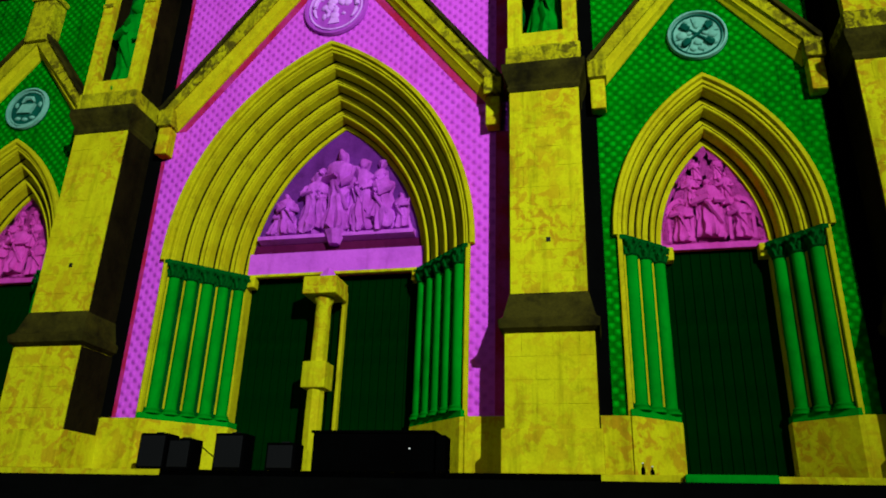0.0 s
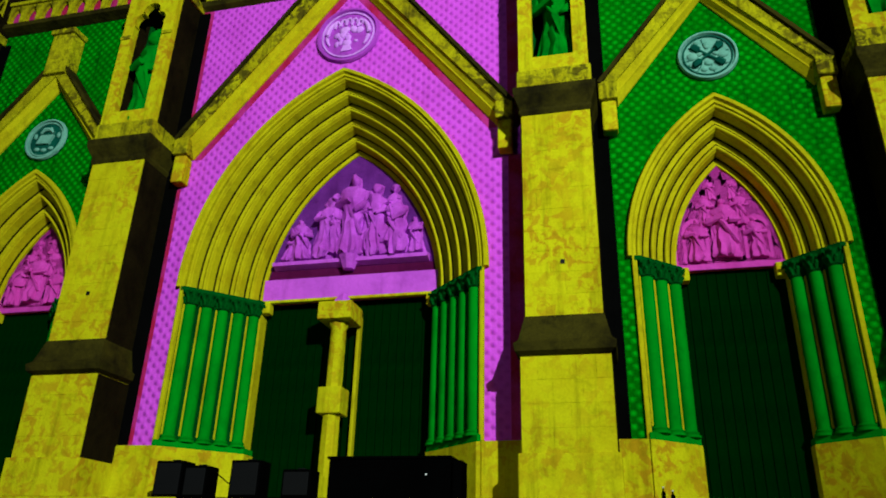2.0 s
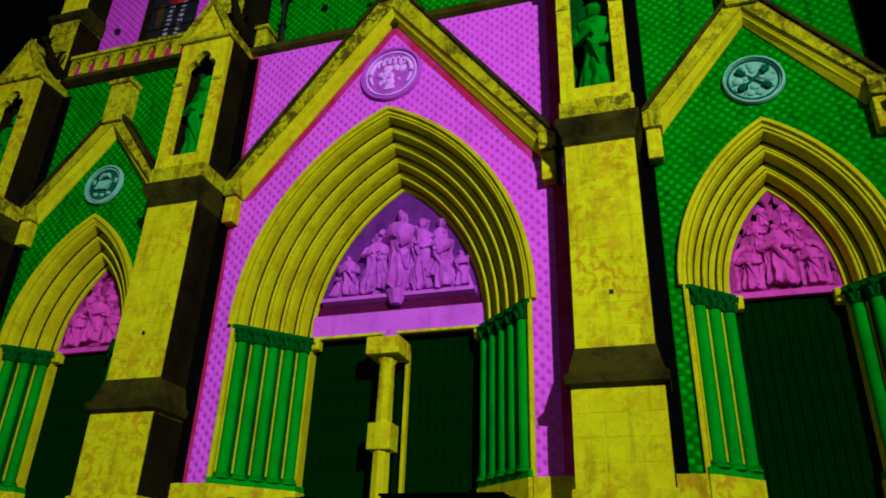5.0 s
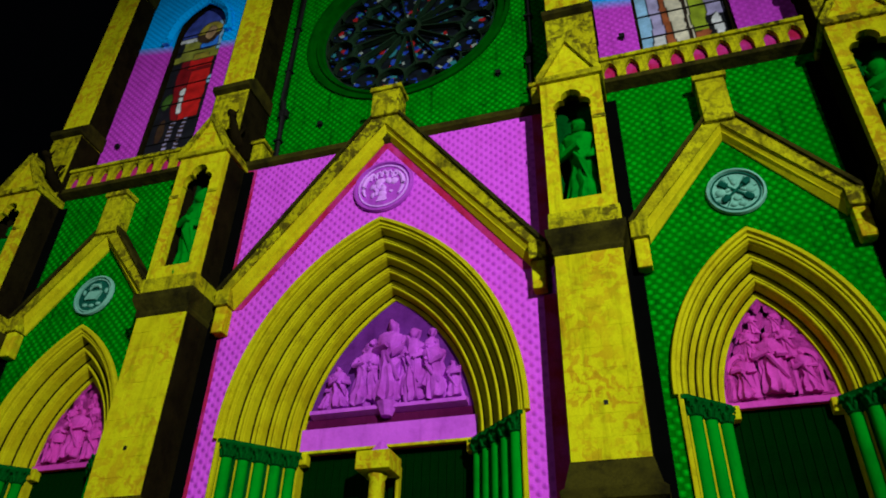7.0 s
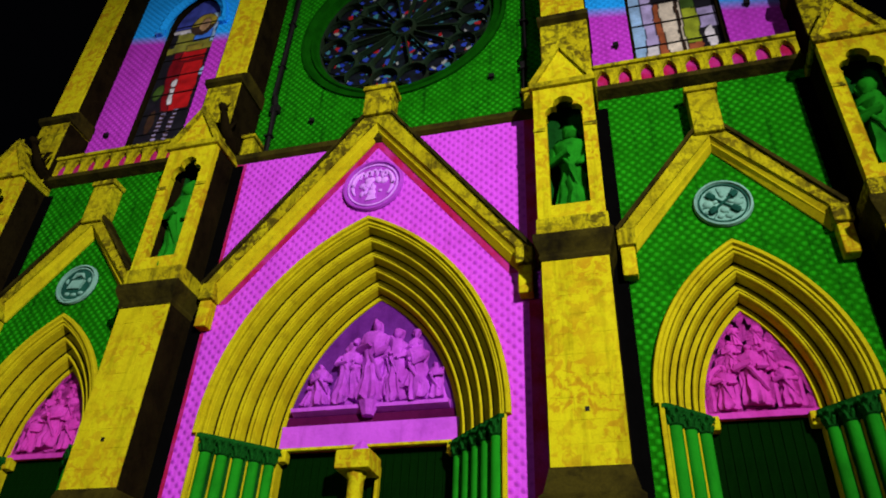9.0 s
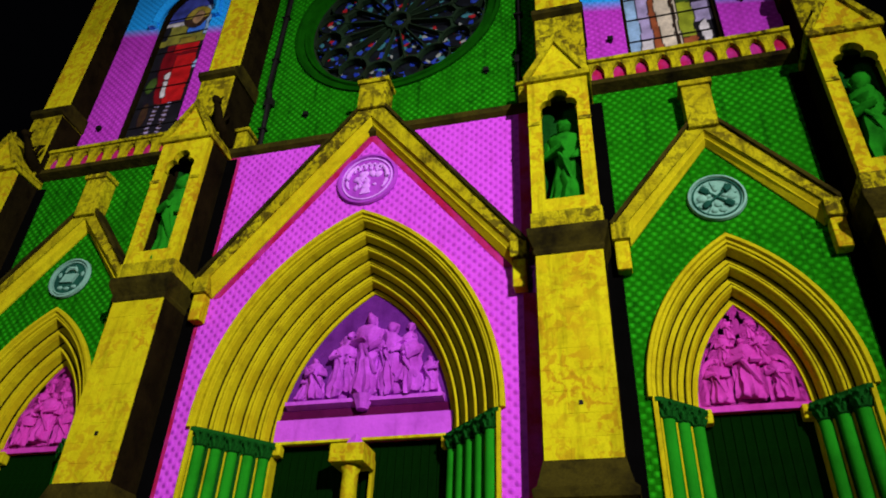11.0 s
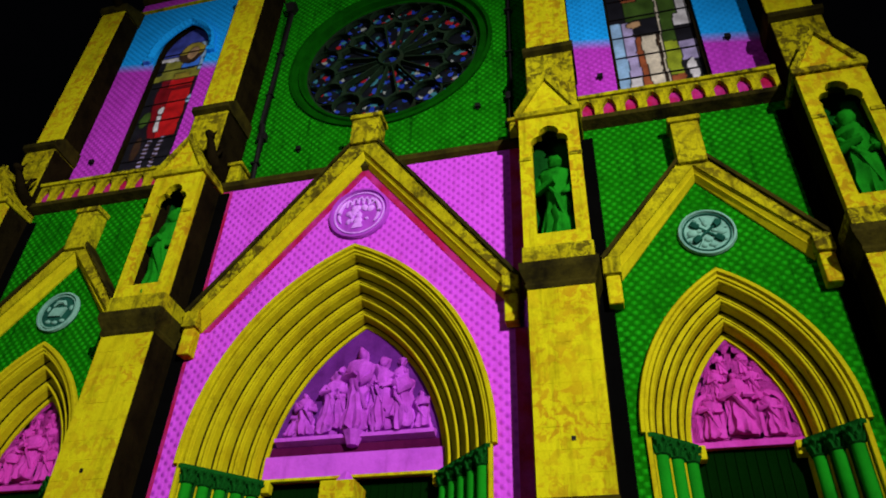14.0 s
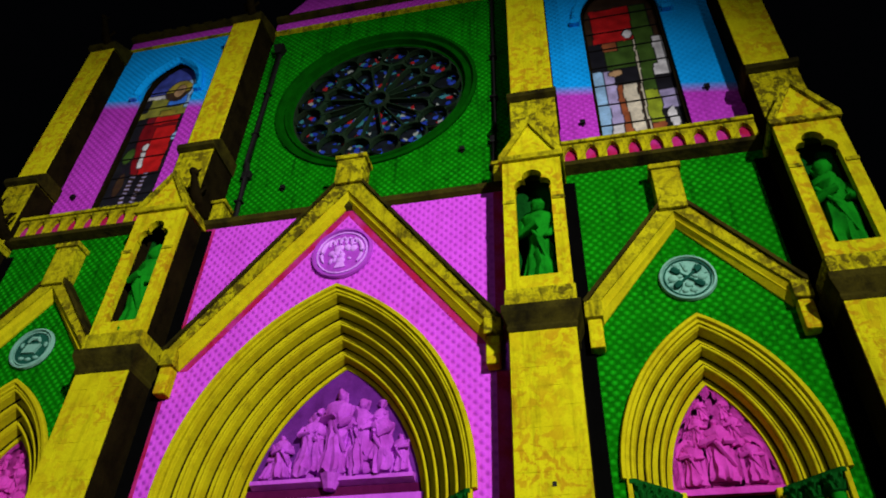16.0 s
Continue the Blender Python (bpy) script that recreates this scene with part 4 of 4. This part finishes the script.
def warm_red(u, v):
    """Plain fields: blue and gold above, a large red field, pale bars below, dark round them."""
    if oval(u, v, 0.28, 0.795, 0.24, 0.045):
        return "tan"
    if oval(u, v, 0.22, 0.80, 0.52, 0.075):
        return "gold" if v > 0.79 else "umber"
    if v > 0.87:
        return "indigo"
    if v > 0.755:
        return "sky" if u > 0.35 else ("white" if v < 0.785 else "indigo")
    if 0.0 < u < 0.72 and v > 0.685:
        return "blue"
    if v > 0.66:
        return "sky" if u > 0.72 else ("olive" if u > -0.75 else "night")
    if v > 0.62:
        return "gold" if -0.2 < u < 0.5 else "olive"
    if oval(u, v, -0.16, 0.415, 0.13, 0.024) or (abs(u + 0.12 + 0.9 * (v - 0.33)) < 0.10 and 0.28 < v < 0.385):
        return "white"
    if oval(u, v, 0.82, 0.47, 0.14, 0.03):
        return "sky"
    if v > 0.245 and -0.62 + 1.4 * max(0.0, 0.44 - v) < u < 0.74:
        if v > 0.56:
            return "red" if u > -0.3 else "wine"
        return "wine" if u < -0.08 or 0.545 < v < 0.56 else "red"
    if oval(u, v, -0.52, 0.45, 0.14, 0.03):
        return "lilac"
    if v < 0.25 and (abs(u + 0.20 - 0.5 * (v - 0.15)) < 0.11 or abs(u - 0.24 - 0.3 * (v - 0.15)) < 0.10):
        return "white" if v < 0.045 else ("lilac" if math.sin(v * 260.0 + 5 * u) > 0.2 else "umber")
    if oval(u, v, -0.62, 0.19, 0.16, 0.07) or oval(u, v, 0.65, 0.05, 0.25, 0.02):
        return "umber"
    return "moss" if oval(u, v, -0.72, 0.37, 0.2, 0.05) else "night"


def pale_green(u, v):
    """Plain fields: red above, green in the middle, pale and amber bars below."""
    if v > 0.62:
        return "umber" if v > 0.86 or abs(u) > 0.8 else ("white" if oval(u, v, 0.15, 0.66, 0.14, 0.03) else ("red" if u < 0.3 else "moss"))
    if abs(u - 0.20 - 0.14 * (v - 0.2)) < 0.035:
        return "cream"
    if v > 0.44:
        return "night" if u < -0.6 else ("white" if u > 0.72 else ("rust" if v > 0.56 and u < -0.2 else "moss"))
    if oval(u, v, -0.40, 0.415, 0.20, 0.022):
        return "tan"
    if v > 0.34 and -0.45 < u < 0.18:
        return "night"
    if u < -0.70:
        return "sky"
    if u < -0.42 + 0.5 * (v - 0.2) ** 2:
        return "lilac" if v > 0.12 else "white"
    if u < -0.24 - 0.25 * (v - 0.15):
        return "rust"
    if u < 0.10:
        return "rust" if v < 0.04 else "cream"
    if u < 0.20:
        return "umber"
    if u < 0.58:
        return "rust" if v < 0.10 else ("lime" if v < 0.29 else "moss")
    if oval(u, v, 0.78, 0.12, 0.12, 0.06) or v > 0.37:
        return "white"
    return "lilac" if 0.17 < v < 0.28 else "night"


lancet_window(1, -8.48, 1.12, warm_red)
lancet_window(2, 8.48, 1.30, pale_green)

# rose window
rose = thing("window_3", "large round rose window with stone tracery and dark leaded glass", "window", kind="structure")


def round_ring(cx, cz, prof, n=72):
    bm = bmesh.new()
    rings = [[bm.verts.new((cx + q * math.cos(2 * math.pi * i / n), y, cz + q * math.sin(2 * math.pi * i / n))) for i in range(n)] for q, y in prof]
    for k in range(len(prof)):
        a, b = rings[k], rings[(k + 1) % len(prof)]
        for i in range(n):
            bm.faces.new((a[i], a[(i + 1) % n], b[(i + 1) % n], b[i]))
    return bm


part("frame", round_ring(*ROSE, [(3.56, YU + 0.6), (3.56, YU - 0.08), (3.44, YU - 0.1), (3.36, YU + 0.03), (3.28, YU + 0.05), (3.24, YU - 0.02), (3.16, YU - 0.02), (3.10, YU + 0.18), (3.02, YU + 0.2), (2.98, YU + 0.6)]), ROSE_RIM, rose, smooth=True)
N = 16
loops = [circle(*ROSE, 3.04, 96)]
for i in range(N):
    a = 2 * math.pi * (i + 0.5) / N
    loops.append(list(reversed(circle(ROSE[0] + 2.47 * math.cos(a), ROSE[1] + 2.47 * math.sin(a), 0.482, 24))))
    b = 2 * math.pi * i / N
    petal = []
    for r, k in ((0.46, 0.92), (1.68, 0.965), (1.88, 0.76), (2.03, 0.0), (1.88, -0.76), (1.68, -0.965), (0.46, -0.92)):
        w = k * math.pi / N * (1.0 if r > 1 else 0.9)
        petal.append((ROSE[0] + r * math.cos(b + w), ROSE[1] + r * math.sin(b + w)))
    loops.append(petal)
    eye = [(ROSE[0] + r * math.cos(b + w), ROSE[1] + r * math.sin(b + w)) for r, w in ((2.66, 0.0), (2.80, 0.05), (2.96, 0.11), (2.99, 0.0), (2.96, -0.11), (2.80, -0.05))]
    loops.append(eye)
loops.append(list(reversed(circle(*ROSE, 0.34, 24))))
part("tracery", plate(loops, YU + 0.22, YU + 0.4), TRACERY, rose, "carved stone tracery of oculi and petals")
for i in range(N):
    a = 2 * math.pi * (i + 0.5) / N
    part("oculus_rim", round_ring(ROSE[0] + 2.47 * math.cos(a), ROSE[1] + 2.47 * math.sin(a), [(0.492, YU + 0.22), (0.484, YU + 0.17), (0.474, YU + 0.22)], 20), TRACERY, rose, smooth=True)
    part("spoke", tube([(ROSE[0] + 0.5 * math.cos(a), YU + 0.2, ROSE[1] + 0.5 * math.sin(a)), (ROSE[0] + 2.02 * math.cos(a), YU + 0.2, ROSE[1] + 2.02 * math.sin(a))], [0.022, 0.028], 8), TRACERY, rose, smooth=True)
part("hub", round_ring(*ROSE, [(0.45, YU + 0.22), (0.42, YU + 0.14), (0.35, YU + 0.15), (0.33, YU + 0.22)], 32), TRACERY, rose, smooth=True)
part("glass", plate([circle(*ROSE, 3.02, 64)], YU + 0.46, YU + 0.5), ROSE_GLASS, rose, "dark leaded glass with red and blue pieces")

# cornices, parapets and the crowning gable
tagged(part("cornice_center", run([(YU, 26.55), (YU - 0.12, 26.62), (YU - 0.12, 26.74), (YU + 0.7, 26.76), (YU + 0.7, 26.55)], -4.6, 4.6), COPING), "thin stone cornice above the rose window", "cornice", kind="structure")
tagged(part("frieze_center", box(-4.6, 4.6, YU - 0.02, YU + 0.7, 26.762, 27.34), PINK_UP), "narrow stone band lit magenta", "frieze", kind="structure")
tagged(part("cornice_top", run([(YU - 0.02, 27.342), (YU - 0.22, 27.44), (YU - 0.24, 27.6), (YU + 0.7, 27.66), (YU + 0.7, 27.342)], -4.6, 4.6), LEDGE), "stone cornice above the magenta band, stained dark", "cornice", kind="structure")
tagged(part("crown_gable", plate([[(-4.5, 27.67), (4.5, 27.67), (0, 34.0)]], YU, YU + 0.7), PINK_UP), "steep stone gable above the nave lit magenta", "gable", kind="structure")
for i, cx in enumerate((-8.55, 8.55)):
    tagged(part("cornice_side", run([(YU, 27.3), (YU - 0.08, 27.34), (YU - 0.08, 27.42), (YU + 0.7, 27.43), (YU + 0.7, 27.3)], cx - 2.7, cx + 2.7), COPING), "thin stone cornice of the side bay", "cornice", kind="structure")
    tagged(part("frieze_side", box(cx - 2.7, cx + 2.7, YU - 0.02, YU + 0.7, 27.432, 27.95), PINK_UP), "narrow stone band lit magenta", "frieze", kind="structure")
    par = thing("parapet", "stained stone parapet with low merlons on the side bay", "parapet", "side parapets", kind="structure")
    part("rail", run([(YU - 0.03, 27.952), (YU - 0.2, 28.05), (YU - 0.2, 28.25), (YU + 0.6, 28.3), (YU + 0.6, 27.952)], cx - 2.75, cx + 2.75), LEDGE, par)
    for k in range(9):
        x = cx - 2.5 + k * 0.625
        part("merlon", box(x - 0.19, x + 0.19, YU - 0.12, YU + 0.3, 28.27, 28.52, 0.03), LEDGE, par)


def balustrade(cx):
    top = thing("balustrade", "low stone balustrade with pointed openings, lit yellow", "balustrade", "side bay balustrades")
    x0, x1, y = cx - 2.55, cx + 2.55, -0.2
    part("base_rail", run([(y + 0.2, 15.95), (y - 0.1, 16.05), (y - 0.12, 16.18), (y + 0.8, 16.2), (y + 0.8, 15.95)], x0, x1), LEDGE, top)
    part("top_rail", box(x0, x1, y - 0.08, y + 0.2, 16.93, 17.05, 0.02), COPING, top)
    n = 9
    w = (x1 - x0) / n
    a = pointed(w / 2, 0.17, 0.33, 0.26, 6)
    pan = part("panel", plate([[(0.002, 0), (w - 0.002, 0), (w - 0.002, 0.73), (0.002, 0.73)], list(reversed(a)) + [(w / 2 - 0.17, 0.04), (w / 2 + 0.17, 0.04)]], 0, 0.12), COPING, top)
    pan.location = (x0, y, 16.2)
    for i in range(1, n):
        again(pan, "panel", top, pose(x0 + i * w, y, 16.2))
    # backing added behind the openings, projected crimson put into its colour
    part("backing", box(x0, x1, y + 0.14, y + 0.2, 16.2, 16.92), RED, top, "panel added behind the openings, crimson light in its colour")
    return top


balustrade(-8.55)
balustrade(8.55)

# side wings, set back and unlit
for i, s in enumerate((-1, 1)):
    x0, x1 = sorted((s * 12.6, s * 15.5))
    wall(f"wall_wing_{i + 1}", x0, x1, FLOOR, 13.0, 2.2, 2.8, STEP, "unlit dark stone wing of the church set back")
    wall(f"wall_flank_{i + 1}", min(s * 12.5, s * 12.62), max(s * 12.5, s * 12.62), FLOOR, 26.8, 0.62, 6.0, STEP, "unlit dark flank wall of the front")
wall("wall_back", -15.5, 15.5, FLOOR, 27.0, 6.0, 6.3, DARK, "dark wall closing the church behind")
tagged(part("roof", prism([(-12.4, 1.4), (12.4, 1.4), (12.4, 6.2), (-12.4, 6.2)], 26.7, 26.9), SLATE), "flat slate roof behind the parapets", "roof", kind="structure")


# ---- small fixtures on the front ----


def gargoyle(x, y, z, reach, rise, side):
    pts = [(0, 0.3, 0), (0.05 * side, 0, 0.02), (0.12 * side, -reach * 0.5, rise * 0.4), (0.16 * side, -reach * 0.8, rise * 0.9), (0.18 * side, -reach, rise)]
    bm = tube(pts, [0.2, 0.19, 0.15, 0.11, 0.05], 9)
    lump(0.17 * side, -reach * 0.93, rise + 0.08, 0.13, 0.19, 0.13, bm)
    for s in (-1, 1):
        tube([(s * 0.12, -reach * 0.3, rise * 0.4), (s * 0.26, -reach * 0.32, rise * 0.4 + 0.36), (s * 0.16, -reach * 0.1, rise * 0.4 + 0.62)], [0.09, 0.07, 0.02], 6, bm)
        tube([(s * 0.06 + 0.17 * side, -reach * 0.85, rise + 0.16), (s * 0.10 + 0.17 * side, -reach * 0.8, rise + 0.36)], [0.045, 0.012], 5, bm)
    bmesh.ops.transform(bm, matrix=Matrix.Translation((x, y, z)), verts=bm.verts)
    return tagged(part("gargoyle", bm, DARK, smooth=True), "dark weathered stone gargoyle jutting from a buttress", "gargoyle", "gargoyles")


gargoyle(-4.62, -0.45, 16.2, 0.9, 0.55, 1)
gargoyle(-11.2, -0.45, 16.2, 0.9, 0.55, 1)
gargoyle(-5.0, -0.5, 26.2, 1.0, 0.6, 1)
gargoyle(-11.5, -0.2, 26.6, 1.0, 0.6, 1)
gargoyle(5.3, -0.5, 26.2, 1.0, 0.6, -1)


def downpipe(x, kink, z0, z1, bore, head):
    top = thing("downpipe", "dark iron downpipe with a hopper on the upper wall", "pipe", "downpipes")
    part("pipe", tube([(x + kink, 0.50, z1), (x + kink, 0.50, 19.0), (x, 0.50, 18.4), (x, 0.50, z0)], [bore] * 4, 10), IRON, top, smooth=True)
    part("hopper", frustum(x + kink, 0.45, z1, z1 + 4 * (head - bore), bore, head), IRON, top)
    part("elbow", box(x - 1.5 * bore, x + 1.5 * bore, 0.40, 0.60, 18.25, 18.55, 0.04), IRON, top)
    for z in (17.2, 20.4, 22.6):
        part("clip", box((x if z < 18.5 else x + kink) - 0.13, (x if z < 18.5 else x + kink) + 0.13, 0.40, 0.6, z, z + 0.06), IRON, top)
    return top


downpipe(-3.95, -0.12, 16.1, 25.0, 0.105, 0.21)
downpipe(4.05, 0.06, 16.1, 26.2, 0.06, 0.08)
for x, z in ((6.75, 18.6), (10.45, 19.4), (-6.6, 18.6), (-10.4, 18.6), (-2.6, 17.6), (3.1, 18.2)):
    fx = thing("wall_box", "small dark metal box fixed to the wall", "box", "wall boxes")
    part("body", box(x - 0.08, x + 0.08, YU - 0.12, YU - 0.01, z, z + 0.15, 0.012), IRON, fx)
    part("bracket", box(x - 0.03, x + 0.03, YU - 0.05, YU + 0.01, z - 0.06, z + 0.02), IRON, fx)
for x in (-4.28, 4.3):
    b = thing("bracket_stone", "small carved stone bracket above the string course", "bracket", "stone brackets")
    part("body", box(x - 0.18, x + 0.18, -0.02, YU, 16.06, 16.75, 0.05), COPING, b)
    part("cap", box(x - 0.24, x + 0.24, -0.08, YU, 16.75, 16.87, 0.03), COPING, b)

# ---- loudspeakers and covered gear before the main door ----
DECK = FLOOR - 0.03
# skirt added in front of the threshold's edge, to keep it black
skirt = thing("added_skirt", "black cloth skirt added to keep the threshold's edge dark", "skirt")
for k in range(16):
    x = -1.95 + k * 0.5
    bm = bmesh.new()
    rows = [[bm.verts.new((x + 0.0833 * i, -1.375 - 0.018 * (i % 2), z)) for i in range(7)] for z in (1.9, 2.3, DECK - 0.004)]
    for a, b in zip(rows, rows[1:]):
        for i in range(6):
            bm.faces.new((a[i], a[i + 1], b[i + 1], b[i]))
    bmesh.ops.solidify(bm, geom=bm.faces[:], thickness=0.006)
    part("cloth_panel", bm, BLACK, skirt)


def loudspeaker(x0, x1, y, z1, label):
    top = thing("loudspeaker", label, "loudspeaker", "stage loudspeakers")
    d = 0.42
    part("cabinet", box(x0, x1, y, y + d, DECK, z1, 0.025), BLACK, top)
    part("grille", box(x0 + 0.04, x1 - 0.04, y - 0.02, y - 0.001, DECK + 0.05, z1 - 0.05, 0.008), GRILLE, top)
    part("handle", box((x0 + x1) / 2 - 0.08, (x0 + x1) / 2 + 0.08, y + 0.2, y + 0.24, z1 + 0.02, z1 + 0.04), GRILLE, top)
    for s in (-0.07, 0.07):
        part("handle_post", box((x0 + x1) / 2 + s - 0.015, (x0 + x1) / 2 + s + 0.015, y + 0.2, y + 0.24, z1 - 0.005, z1 + 0.022), GRILLE, top)
    return top


loudspeaker(-2.56, -1.98, -1.25, 3.36, "black loudspeaker cabinet before the main door")
loudspeaker(-1.96, -1.47, -1.22, 3.27, "black bass loudspeaker cabinet before the main door")
loudspeaker(-0.98, -0.38, -1.25, 3.36, "black loudspeaker cabinet standing upright before the door")
loudspeaker(0.07, 0.63, -1.25, 3.19, "small black monitor loudspeaker before the door")
desk = thing("equipment_desk", "long black covered equipment desk before the main door", "desk")
part("body", box(0.98, 3.22, -1.30, -0.75, DECK, 3.35, 0.03), BLACK, desk)
part("lid", box(0.95, 3.25, -1.335, -0.72, 3.352, 3.40, 0.012), BLACK, desk)
part("side_case", box(3.252, 3.42, -1.27, -0.8, DECK, 3.33, 0.02), BLACK, desk)
part("lamp", box(2.78, 2.812, -1.325, -1.30, 3.07, 3.10, 0.004), MILK, desk, "tiny pale indicator lamp")
tagged(part("cable", tube([(-1.48, -1.0, 3.20), (-1.33, -1.0, 3.10), (-1.15, -1.0, 2.98), (-0.96, -1.0, 2.88)], [0.012] * 4, 6), BLACK), "thin black cable hanging between loudspeakers", "cable")
for x, h in ((6.75, 0.22), (6.9, 0.16)):
    b = thing("bottle", "small dark bottle standing at the plinth", "bottle", "bottles")
    part("body", lathe(x, -0.6, [(0.035, FLOOR - 0.03), (0.036, FLOOR + h * 0.6), (0.014, FLOOR + h * 0.8), (0.014, FLOOR + h)], 10), BLACK, b, smooth=True)
    part("cap", lathe(x, -0.6, [(0.017, FLOOR + h), (0.017, FLOOR + h + 0.02)], 8), MILK, b)
